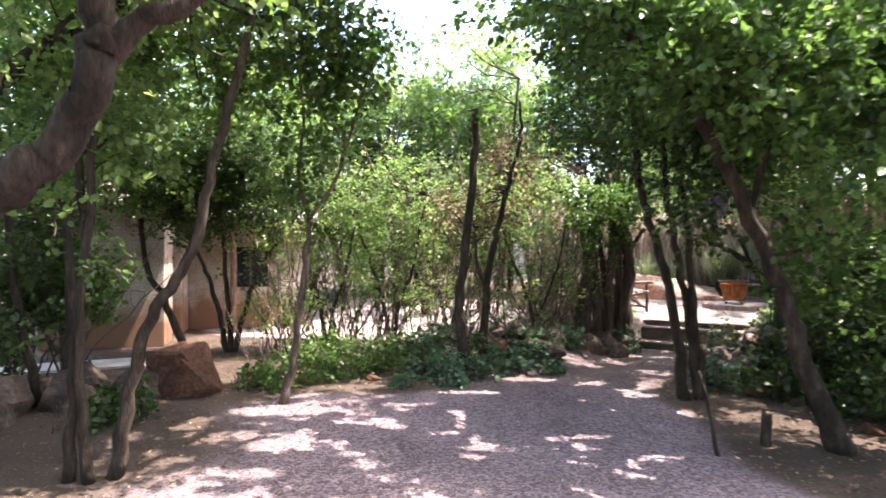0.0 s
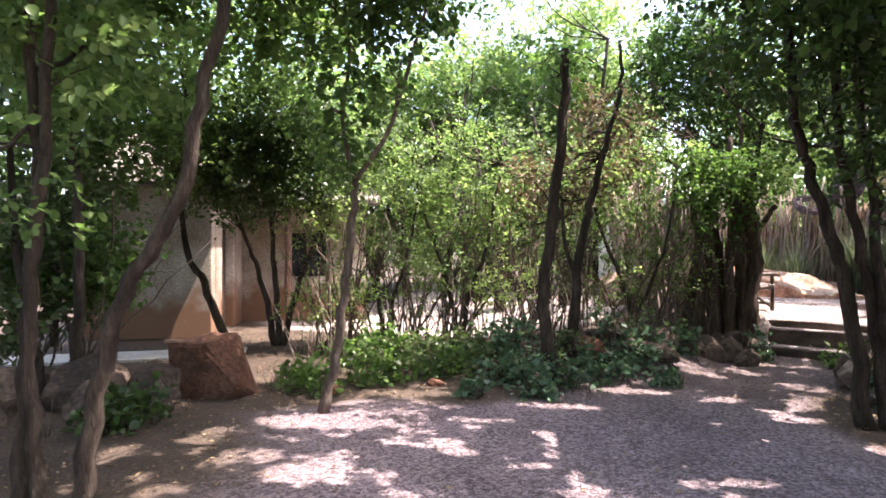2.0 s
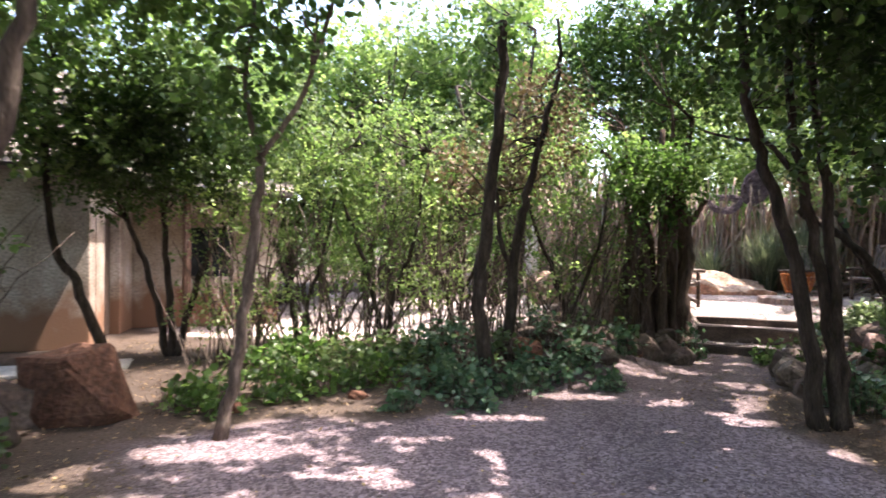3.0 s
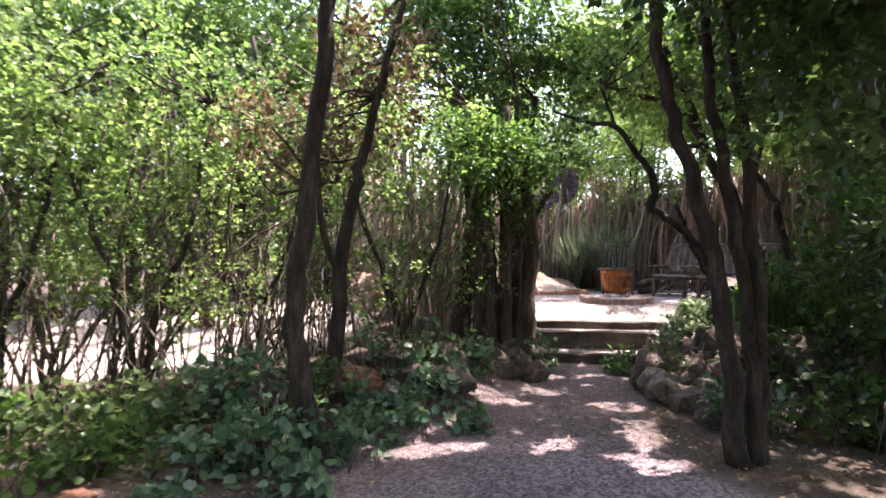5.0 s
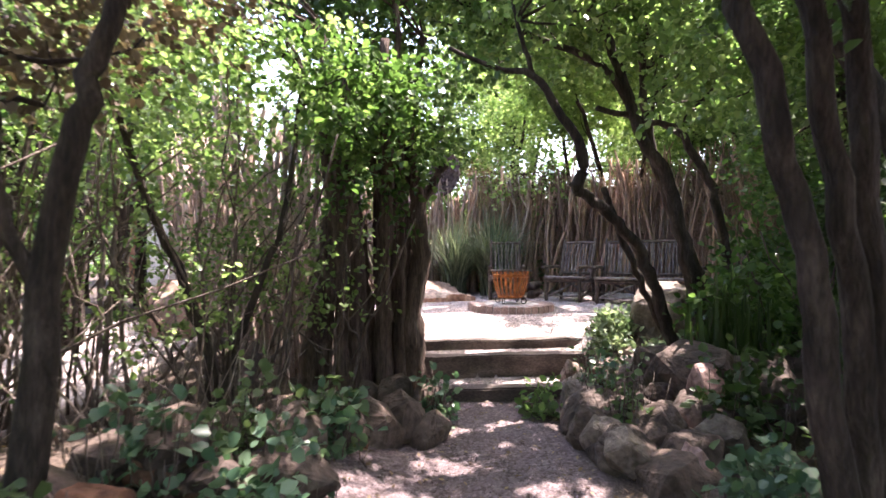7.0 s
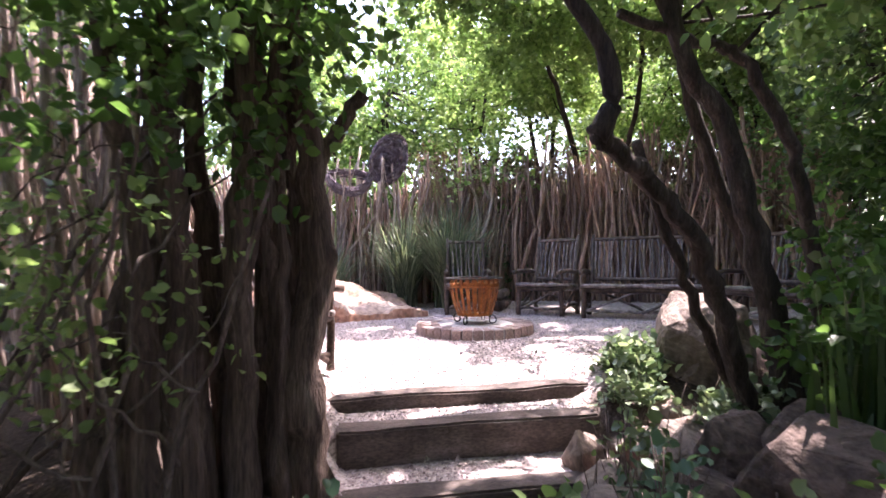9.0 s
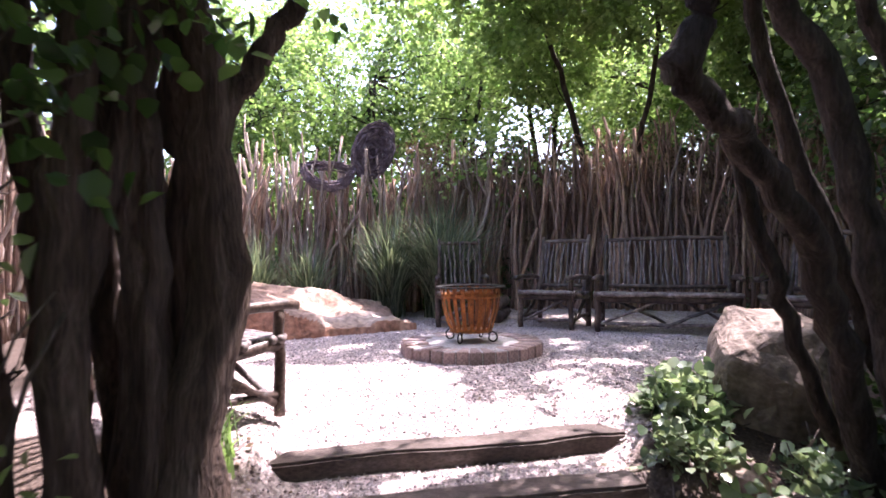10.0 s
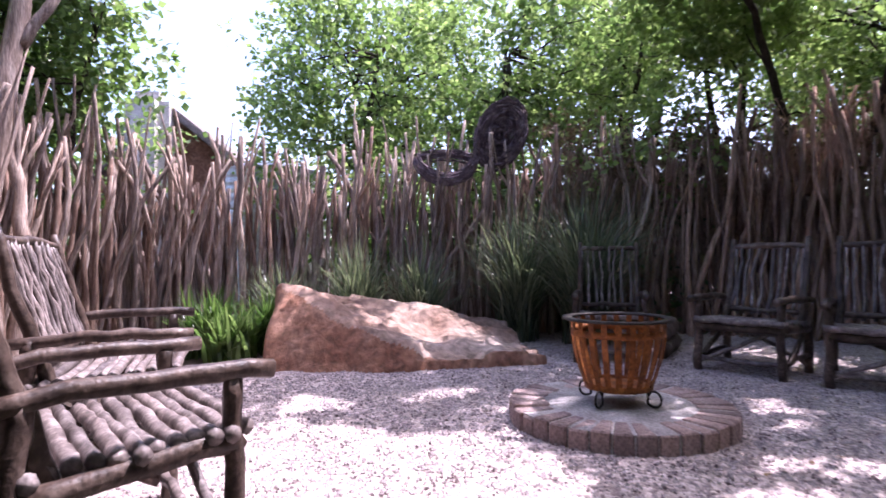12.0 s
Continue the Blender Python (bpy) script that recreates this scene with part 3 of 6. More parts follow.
# ---- the patio: rustic seats ----
def seat_thing(name, wide, label, category, group, at, turn, back_h=1.06, seed=0):
    """A rustic pole seat. Front is -y, width along x, origin on the ground in the middle."""
    rng = np.random.default_rng(seed + 40)
    root = thing(name, (*at, hz(*at)), label, category, group, turn)
    h = wide / 2

    def bar(nm, pts, r0, r1, sides=8, mat=None, wob=0.005):
        part(nm, [tube(pts, r0, r1, sides, max(5, 3 * len(pts)), wob, rng, 0, 0.06)], mat or POLE, root)
    for sx in (-1, 1):
        x = sx * h
        bar("front_leg", [(x, -0.28, 0), (x + rng.normal(0, 0.006), -0.28, 0.35), (x, -0.27, 0.60)], 0.034, 0.031)
        bar("back_leg", [(x, 0.27, 0), (x, 0.27, 0.42), (x, 0.25, 0.61)], 0.035, 0.035)
        bar("back_post", [(x * 0.93, 0.18, 0.36), (x * 0.93, 0.30, 0.75), (x * 0.93, 0.41, back_h + 0.07)], 0.034, 0.022)
        bar("arm", [(x * 1.03, -0.40, 0.612), (x * 1.02, -0.05, 0.625), (x * 1.0, 0.36, 0.60)], 0.031, 0.028)
        bar("side_rail", [(x, -0.29, 0.40), (x, 0.28, 0.37)], 0.038, 0.034)
        bar("side_stretcher", [(x, -0.26, 0.12), (x, 0.26, 0.15)], 0.024, 0.02)
        bar("side_brace", [(x, -0.24, 0.08), (x, 0.02, 0.24), (x, 0.22, 0.37)], 0.024, 0.02)
    bar("front_rail", [(-h, -0.28, 0.39), (0, -0.285, 0.385), (h, -0.28, 0.39)], 0.042, 0.04)
    bar("back_rail", [(-h, 0.27, 0.37), (h, 0.27, 0.37)], 0.036, 0.034)
    bar("stretcher", [(-h, -0.25, 0.11), (0, -0.25, 0.10 + rng.normal(0, 0.01)), (h, -0.25, 0.12)], 0.022, 0.02, 8, POLE_WORN)
    k = max(1, round(wide / 0.9))
    for i in range(k):
        a, b = -h + i * wide / k, -h + (i + 1) * wide / k
        bar("front_brace", [(a, -0.26, 0.08), ((a + b) / 2 - 0.04, -0.27, 0.22), (b - 0.06, -0.27, 0.37)], 0.02, 0.017, 8, POLE_WORN)
        bar("back_brace", [(b, 0.25, 0.06), ((a + b) / 2, 0.26, 0.24), (a + 0.05, 0.26, 0.36)], 0.018, 0.016, 8, POLE_WORN)
    bar("back_bottom_rail", [(-h * 0.93, 0.235, 0.50), (h * 0.93, 0.235, 0.50)], 0.026, 0.024)
    bar("back_top_rail", [(-h * 0.97, 0.40, back_h), (0, 0.405, back_h + 0.012), (h * 0.97, 0.40, back_h)], 0.026, 0.024)
    n = max(7, round(wide / 0.065))
    for i in range(n):
        x = (-0.88 + 1.76 * i / (n - 1)) * h
        bar("back_slat", [(x + rng.normal(0, 0.008), 0.225, 0.46), (x + rng.normal(0, 0.012), 0.32, 0.8), (x + rng.normal(0, 0.01), 0.398, back_h + rng.normal(0, 0.008))], 0.0155, 0.0125, 6, POLE_WORN, 0.006)
    for i in range(12):
        y = -0.325 + 0.0515 * i
        zz = 0.437 - 0.05 * (y + 0.3)
        bar("seat_slat", [(-h * 1.04 + rng.normal(0, 0.015), y + rng.normal(0, 0.006), zz), (-h * 0.35, y + rng.normal(0, 0.012), zz - 0.004), (h * 0.35, y + rng.normal(0, 0.012), zz - 0.004), (h * 1.04 + rng.normal(0, 0.015), y + rng.normal(0, 0.006), zz)], 0.0265, 0.0245, 8, POLE_WORN, 0.003)
    return root


def towards(a, b):
    """The turn of a seat at a that faces b."""
    return math.degrees(math.atan2(b[1] - a[1], b[0] - a[0])) + 90


PIT = (6.48, 12.43)
SEATS = "rustic pole seats round the fire pit"
seat_thing("armchair", 0.60, "dark rustic pole armchair with a slatted back, behind the fire basket", "chair", SEATS, (7.85, 14.05), -40, seed=1)
seat_thing("armchair", 0.66, "dark rustic pole armchair with twig slats against the stake fence", "chair", SEATS, (8.52, 13.05), -76, seed=2)
seat_thing("bench", 1.45, "long dark rustic pole bench with a twig slat back", "bench", SEATS, (9.0, 11.85), -62, seed=3)
seat_thing("bench", 1.3, "dark rustic pole bench beside the stone wall", "bench", SEATS, (9.25, 10.15), -95, seed=4)
seat_thing("armchair", 0.72, "dark varnished pole armchair with a sunlit slatted seat", "chair", SEATS, (3.9, 11.95), 105.6, back_h=0.99, seed=5)
seat_thing("bench", 1.25, "sunlit pole bench with a pale slatted back", "bench", SEATS, (3.78, 13.43), 89, seed=6)


# ---- the patio: fire pit ----
def fire_pit():
    g = hz(*PIT)
    root = thing("fire_pit", (*PIT, g - 0.03), "low round fire pit of radial bricks with an ash-grey middle", "fire pit")
    R, inner, n, top = 0.65, 0.43, 36, 0.135
    bm = bmesh.new()
    bmesh.ops.create_cone(bm, cap_ends=True, segments=48, radius1=R - 0.012, radius2=R - 0.02, depth=top - 0.004)
    bmesh.ops.translate(bm, verts=bm.verts, vec=(0, 0, (top - 0.004) / 2))
    part_of_bm("mortar_bed", bm, ASH, root, "ash-grey mortar")
    w = 2 * math.pi / n
    bm = bmesh.new()
    vs = []
    for r, zz in ((inner, 0), (R, 0), (R, top), (inner, top)):
        for sgn in (-1, 1):
            a = sgn * (w / 2 - 0.006 / r)
            vs.append(bm.verts.new((r * math.cos(a), r * math.sin(a), zz)))
    for a, b, c, d in ((0, 1, 3, 2), (2, 3, 5, 4), (4, 5, 7, 6), (6, 7, 1, 0), (0, 2, 4, 6), (1, 7, 5, 3)):
        bm.faces.new([vs[i] for i in (a, b, c, d)])
    bmesh.ops.recalc_face_normals(bm, faces=bm.faces[:])
    bmesh.ops.bevel(bm, geom=bm.edges[:], offset=0.008, segments=1, affect="EDGES")
    me = bpy.data.meshes.new("brick")
    bm.to_mesh(me)
    bm.free()
    me.materials.append(BRICK)
    rng = random.Random(3)
    for i in range(n):
        ob = new("brick", me)
        ob.parent = root
        ob.matrix_basis = pose(0, 0, rng.gauss(0, 0.003), rng.gauss(0, 0.4), rng.gauss(0, 0.4), math.degrees(w * i) + rng.gauss(0, 0.2)) @ Matrix.Diagonal((1 + rng.gauss(0, 0.006), 1, 1, 1))
    return g - 0.03 + top


PIT_TOP = fire_pit()


def strip(pts, wide, thick, turn):
    """A flat iron bar through pts, wide across the direction turn."""
    c = spline(pts, 9)
    t = np.array([-math.sin(turn), math.cos(turn), 0]) * wide / 2
    o = np.array([math.cos(turn), math.sin(turn), 0]) * thick / 2
    v = np.stack((c - t - o, c + t - o, c + t + o, c - t + o), 1).reshape(-1, 3)
    n = len(c)
    q = [[i * 4 + j, i * 4 + (j + 1) % 4, (i + 1) * 4 + (j + 1) % 4, (i + 1) * 4 + j] for i in range(n - 1) for j in range(4)]
    q += [[3, 2, 1, 0], [(n - 1) * 4 + k for k in range(4)]]
    return v, np.array(q)


def ring(r0, z, wide, tall, seg=40):
    a = np.arange(seg) * 2 * np.pi / seg
    v = np.concatenate([np.stack((r * np.cos(a), r * np.sin(a), np.full(seg, zz)), -1) for r, zz in ((r0, z), (r0 + wide, z), (r0 + wide, z + tall), (r0, z + tall))])
    q = [[k * seg + i, k * seg + (i + 1) % seg, ((k + 1) % 4) * seg + (i + 1) % seg, ((k + 1) % 4) * seg + i] for k in range(4) for i in range(seg)]
    return v, np.array(q)


def fire_basket():
    root = thing("fire_basket", (PIT[0], PIT[1], PIT_TOP), "rust-orange iron slatted fire basket on scroll feet", "fire basket")
    z0, z1 = 0.09, 0.505

    def rad(s):
        return 0.188 + 0.085 * math.sin(min(1, s * 1.15) * math.pi / 2)
    part("rim", [ring(0.268, z1 - 0.012, 0.055, 0.014)], IRON, root, "black flat iron rim")
    part("upper_band", [ring(rad(0.80) - 0.004, z0 + 0.80 * (z1 - z0) - 0.02, 0.006, 0.04)], RUST, root)
    part("lower_band", [ring(rad(0.05) - 0.004, z0, 0.006, 0.035)], RUST, root)
    bm = bmesh.new()
    bmesh.ops.create_cone(bm, cap_ends=True, segments=32, radius1=0.187, radius2=0.187, depth=0.008)
    bmesh.ops.translate(bm, verts=bm.verts, vec=(0, 0, z0 + 0.012))
    part_of_bm("base_plate", bm, RUST, root)
    for i in range(22):
        a = 2 * math.pi * i / 22
        pts = [(rad(s) * math.cos(a), rad(s) * math.sin(a), z0 + s * (z1 - z0)) for s in (0, 0.25, 0.5, 0.75, 1)]
        part("slat", [strip(pts, 0.034, 0.004, a)], RUST, root, "", False)
    for i in range(4):
        a = radians(20 + 90 * i)
        pts = []
        for k in range(12):
            b = radians(-150 + 31 * k)
            r = 0.222 + 0.046 * math.cos(b) * (1 - 0.02 * k)
            pts.append((r * math.cos(a), r * math.sin(a), 0.052 + 0.044 * math.sin(b)))
        pts = [(0.185 * math.cos(a), 0.185 * math.sin(a), z0 + 0.02)] + pts
        part("scroll_foot", [tube(pts, 0.008, 0.007, 6, 30)], IRON, root, "black scrolled iron foot")


fire_basket()


# ---- the patio: sandstone boulder ----
def sandstone():
    bm = bmesh.new()
    bmesh.ops.create_grid(bm, x_segments=110, y_segments=66, size=1.0)
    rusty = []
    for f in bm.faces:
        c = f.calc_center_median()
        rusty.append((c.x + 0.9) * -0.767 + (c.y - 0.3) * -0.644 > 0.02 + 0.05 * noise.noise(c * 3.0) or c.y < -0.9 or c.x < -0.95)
    o = Vector((3.1, 8.2, 0))
    for v in bm.verts:
        a, b = v.co.x, v.co.y
        edge = max(0, 1 - max(abs(a) ** 8, abs(b) ** 8))
        across = (a + 0.9) * -0.767 + (b - 0.3) * -0.644
        h = 0.30 - 0.22 * a + 0.14 * b + 0.10 * math.exp(-((a + 0.85) ** 2 + (b - 0.3) ** 2) / 0.12) + 0.13 * math.exp(-((a - 0.2) ** 2 + (b - 0.5) ** 2) / 0.12)
        h = max(h, 0.10) - 0.72 * max(0, across)
        h += 0.05 * noise.noise(Vector((a * 2.2, b * 1.6, 0)) + o) + 0.03 * noise.noise(Vector((a * 6, b * 5, 1)) + o) + 0.014 * noise.noise(Vector((a * 15, b * 11, 2)) + o)
        h -= 0.03 * (1 if noise.noise(Vector((a * 1.4 + b * 2.2, b * 2 - a, 4))) > 0.05 else 0)
        h = h * min(1, edge * 7)
        v.co = Vector((a * 1.42 + 0.10 * noise.noise(Vector((b * 2, 3, a))), b * 0.75 + 0.12 * noise.noise(Vector((a * 2.5, 7, 0))) + 0.12 * a, max(-0.12, h if edge > 0.03 else -0.12)))
    bm.faces.index_update()
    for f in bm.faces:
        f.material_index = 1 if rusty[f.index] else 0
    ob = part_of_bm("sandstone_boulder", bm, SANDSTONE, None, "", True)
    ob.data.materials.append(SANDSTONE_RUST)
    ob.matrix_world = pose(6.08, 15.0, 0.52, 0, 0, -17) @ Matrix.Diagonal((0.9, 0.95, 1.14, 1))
    tagged(ob, "long low sandstone boulder, rusty red sides and pale worn top", "boulder")


sandstone()


# ---- grass clumps ----
def grass_clump(name, at, count, tall, spread, seed, label, wide=0.006, material=None, category="grass"):
    rng = np.random.default_rng(seed)
    vs, n = [], 7
    a = rng.uniform(0, 2 * np.pi, count)
    lean = rng.uniform(0.05, 1.0, count) ** 0.8 * spread
    L = tall * rng.uniform(0.55, 1.15, count)
    ox, oy = rng.normal(0, 0.09, count), rng.normal(0, 0.09, count)
    s = np.linspace(0, 1, n)
    x = ox[:, None] + np.cos(a)[:, None] * lean[:, None] * s ** 1.7
    y = oy[:, None] + np.sin(a)[:, None] * lean[:, None] * s ** 1.7
    z = L[:, None] * (s - 0.42 * (lean / max(spread, 1e-6))[:, None] * s ** 3)
    c = np.stack((x, y, z), -1)
    t = np.stack((-np.sin(a), np.cos(a), np.zeros(count)), -1)[:, None] * (wide * (1 - s ** 2) + 0.0008)[None, :, None]
    v = np.stack((c - t, c + t), 2).reshape(-1, 3)
    k, i = np.meshgrid(np.arange(count), np.arange(n - 1), indexing="ij")
    b = (k * n + i) * 2
    q = np.stack((b, b + 1, b + 3, b + 2), -1).reshape(-1, 4)
    ob = part(name, [(v, q)], material or GRASS)
    ob.location = (*at, hz(*at) - 0.01)
    return tagged(ob, label, category)


G1, G2 = "tall arching grey-green grass clump before the stake fence", "arching grass clump behind the sandstone boulder"
grass_clump("grass_clump", (8.3, 14.95), 900, 1.95, 1.45, 1, G1, 0.0095)
grass_clump("grass_clump", (7.75, 15.5), 520, 1.75, 1.3, 2, G1, 0.0095)
grass_clump("grass_clump", (6.75, 16.1), 300, 1.35, 1.05, 10, G2, 0.009)
grass_clump("grass_clump", (6.0, 16.3), 360, 1.35, 1.1, 3, G2, 0.009)
grass_clump("grass_clump", (5.15, 16.5), 260, 1.1, 0.9, 4, G2, 0.009)
grass_clump("strap_leaf_plant", (4.55, 15.6), 220, 0.62, 0.5, 5, "bright green strap-leaved plant beside the sandstone boulder", 0.02, LEAF_BRIGHT, "plant")
grass_clump("strap_leaf_plant", (4.35, 16.0), 220, 0.75, 0.55, 6, "bright green strap-leaved plant beside the sandstone boulder", 0.02, LEAF, "plant")
grass_clump("strap_leaf_plant", (4.95, 15.95), 200, 0.7, 0.55, 9, "bright green strap-leaved plant beside the sandstone boulder", 0.02, LEAF, "plant")
grass_clump("grass_tuft", (3.75, 11.35), 60, 0.4, 0.3, 7, "small bright green grass tuft by the tree", 0.008, LEAF_BRIGHT)


# ---- the vine wreath on the fence ----
def wreath():
    rng = np.random.default_rng(9)
    root = thing("vine_wreath", (7.43, 16.22, 2.86), "dark purplish bundle of woven vines hung on the fence top", "wreath", "", -22)
    for kind, k in (("ring", 190), ("hoop", 120)):
        pieces = []
        for i in range(k):
            a0, e = rng.uniform(0, 6.28), rng.uniform(2.0, 5.0)
            if kind == "ring":
                q = rng.uniform(0.55, 1.0) if i % 5 < 3 else rng.uniform(0.05, 0.6)
                turn = [(0.36 * q * math.cos(a0 + e * t), 0.47 * q * math.sin(a0 + e * t)) for t in np.linspace(0, 1, 8)]
                pts = [(0.45 + 0.95 * u + 0.22 * w, rng.normal(0, 0.05), 0.25 + w) for u, w in turn]
            elif i < 92:
                q, dz = rng.uniform(0.8, 1.04), rng.normal(0, 0.025)
                pts = [(-0.27 + 0.42 * q * math.cos(t), -0.12 + rng.normal(0, 0.02), -0.02 + dz + 0.36 * q * math.sin(t)) for t in np.linspace(3.3 + rng.uniform(0, 0.5), 6.1 - rng.uniform(0, 0.5), 8)]
            else:
                q, dz = rng.uniform(0.8, 1.0), rng.normal(0, 0.03)
                pts = [(-0.27 + 0.42 * q * math.cos(t), 0.12 + rng.normal(0, 0.02), -0.08 + dz + 0.1 * math.sin(t)) for t in np.linspace(0.1, 3.0, 8)]
            pieces.append(tube(pts, 0.013, 0.008, 5, 18, 0.008, rng))
        tagged(part("vine_coil", pieces, VINE, root), kind="stuff")


wreath()


# ---- shade: where the sun comes down between the crowns ----
GLADES = [(4.45, 12.35, 0.75, 0.85), (5.1, 11.95, 0.6, 0.55), (5.3, 12.45, 0.3, 0.25), (4.5, 11.45, 0.4, 0.25), (4.85, 10.85, 0.5, 0.12), (5.5, 11.15, 0.28, 0.12), (5.7, 10.7, 0.35, 0.14), (5.3, 9.55, 0.6, 0.32),
          (6.35, 10.05, 0.5, 0.3), (5.85, 10.2, 0.45, 0.3), (7.2, 11.9, 0.22, 0.1), (6.0, 11.05, 0.2, 0.1), (2.9, 15.4, 0.9, 1.6), (2.0, 12.8, 0.8, 0.6), (4.8, 13.6, 0.25, 0.2), (5.75, 13.5, 0.3, 0.14), (6.3, 15.0, 0.7, 0.3)]
GLADES += [(-1.75, 6.38, 0.62, 0.24), (-1.47, 5.2, 0.22, 0.2), (-2.2, 4.9, 0.2, 0.1), (-1.4, 4.6, 0.25, 0.12), (-1.1, 7.5, 0.5, 0.16), (-0.2, 6.66, 0.3, 0.09), (0.5, 7.2, 0.5, 0.12), (1.7, 6.85, 0.45, 0.1), (1.6, 5.5, 0.25, 0.1), (1.3, 7.9, 0.5, 0.14),
           (2.2, 8.9, 0.3, 0.14), (3.9, 9.5, 0.25, 0.14), (-2.0, 12.5, 2.3, 1.8), (-1.4, 10.0, 2.3, 1.3), (0.5, 10.2, 1.0, 0.45), (1.8, 9.95, 0.6, 0.35), (0.9, 9.7, 0.8, 0.4), (4.15, 8.3, 0.35, 0.15)]
# small flecks of sun besides, in loose clusters
fleck = random.Random(12)
FLECKS = []
for x0, x1, y0, y1, clusters in ((-3.0, 2.2, 4.2, 7.2, 11), (1.4, 3.6, 7.0, 9.6, 3), (4.2, 8.8, 10.6, 14.6, 14)):
    for _ in range(clusters):
        cx, cy = fleck.uniform(x0, x1), fleck.uniform(y0, y1)
        for _ in range(fleck.randint(2, 5)):
            q = fleck.uniform(0.03, 0.13)
            FLECKS.append((cx + fleck.gauss(0, 0.2), cy + fleck.gauss(0, 0.14), q * fleck.uniform(0.8, 1.8), q * fleck.uniform(0.5, 1.0)))


def value_noise(x, y, cell, seed):
    """Smooth noise from 0 to 1 over squares of that size."""
    grid = np.random.default_rng(seed).random((64, 64))
    u, v = x / cell, y / cell
    i, j = np.floor(u).astype(int), np.floor(v).astype(int)
    f, g = u - i, v - j
    f, g = f * f * (3 - 2 * f), g * g * (3 - 2 * g)
    a, b, c, d = grid[i % 64, j % 64], grid[(i + 1) % 64, j % 64], grid[i % 64, (j + 1) % 64], grid[(i + 1) % 64, (j + 1) % 64]
    return (a * (1 - f) + b * f) * (1 - g) + (c * (1 - f) + d * f) * g


def gap(p, open_part=0.4):
    """True where a twig stays: few hang over the glades."""
    g = p[:, :2] - np.array(TO_SUN)[None, :2] / TO_SUN.z * (p[:, 2:3] - 0.3)
    ok = np.ones(len(p), bool)
    rng = np.random.default_rng(77)
    for x, y, rx, ry in GLADES + FLECKS:
        q = ((g[:, 0] - x) / rx) ** 2 + ((g[:, 1] - y) / ry) ** 2
        ok &= (q > 1.0) | (rng.random(len(p)) < 0.03)
    # small random holes in the roof of leaves
    hole = 0.65 * value_noise(g[:, 0], g[:, 1], 0.42, 1) + 0.35 * value_noise(g[:, 0], g[:, 1], 0.16, 2)
    return ok & (hole < 0.5 + open_part * 0.45)


# ---- trees of the yard ----
tree("near tree with a bent dark trunk and green crown", (-1.75, 1.15, 0),
     [([(-1.75, 1.15, 0), (-1.6, 1.2, 1.0), (-1.25, 1.25, 1.72), (-0.99, 1.25, 1.97), (-0.85, 1.25, 2.1), (-0.78, 1.25, 2.26), (-0.77, 1.25, 2.5), (-0.85, 1.3, 3.6)], 0.054, 0.036)],
     [(-1.2, 1.6, 3.9, 1.0, 1.0, 0.5), (-2.4, 2.4, 4.2, 1.2, 1.2, 0.7), (-0.6, 2.6, 4.6, 1.2, 1.2, 0.5), (0.5, 1.6, 4.4, 1.2, 1.0, 0.4), (0.0, 0.6, 4.2, 1.3, 1.0, 0.5)], 900, 14, 0.08, 11, leaf=LEAF_BRIGHT,
     limbs=[([(-0.79, 1.25, 2.24), (-0.68, 1.25, 2.36), (-0.56, 1.25, 2.42), (-0.3, 1.4, 2.85)], 0.03, 0.02)])
tree("slender dark tree with three stems and a leafy crown", (-2.8, 4.5, 0),
     [([(-2.68, 4.55, -0.03), (-2.5, 4.55, 0.95), (-2.32, 4.55, 1.4), (-2.05, 4.55, 1.85), (-1.88, 4.55, 2.5), (-1.65, 4.55, 3.4), (-1.5, 4.6, 4.2)], 0.052, 0.03),
      ([(-3.02, 4.5, -0.03), (-2.98, 4.5, 0.95), (-2.9, 4.5, 1.86), (-2.95, 4.5, 2.7), (-2.9, 4.5, 3.9)], 0.042, 0.025),
      ([(-2.82, 4.45, -0.03), (-2.9, 4.45, 0.95), (-2.8, 4.45, 2.25), (-2.75, 4.45, 3.8)], 0.038, 0.024)],
     [(-2.2, 4.4, 4.4, 1.3, 1.0, 0.9), (-3.3, 4.3, 3.7, 0.8, 0.7, 0.9), (-3.05, 4.3, 2.0, 0.4, 0.3, 0.55), (-2.65, 4.4, 2.75, 0.45, 0.3, 0.4), (-1.6, 5.4, 4.9, 1.3, 1.0, 0.7), (-3.2, 5.0, 3.0, 0.9, 0.7, 0.6)], 1150, 14, 0.07, 12, leaf=LEAF_BRIGHT, keep=lambda p: gap(p, 0.35))
tree("bushy dark green tree before the cottage", (-4.5, 6.6, 0),
     [([(-4.5, 6.6, 0), (-4.4, 6.6, 1.4), (-4.6, 6.7, 2.8), (-4.5, 6.7, 3.9)], 0.06, 0.03), ([(-4.7, 6.5, 0), (-5.0, 6.5, 1.5), (-5.2, 6.6, 2.9)], 0.05, 0.025)],
     [(-4.4, 6.6, 3.9, 1.0, 0.8, 0.8), (-5.2, 6.4, 3.2, 0.8, 0.7, 0.7), (-3.7, 6.9, 4.6, 0.9, 0.8, 0.6), (-5.6, 7.2, 4.3, 1.1, 0.9, 0.8), (-4.6, 7.8, 3.1, 0.6, 0.5, 0.45), (-4.1, 6.2, 2.9, 0.45, 0.4, 0.4)], 950, 14, 0.07, 32, leaf=LEAF)
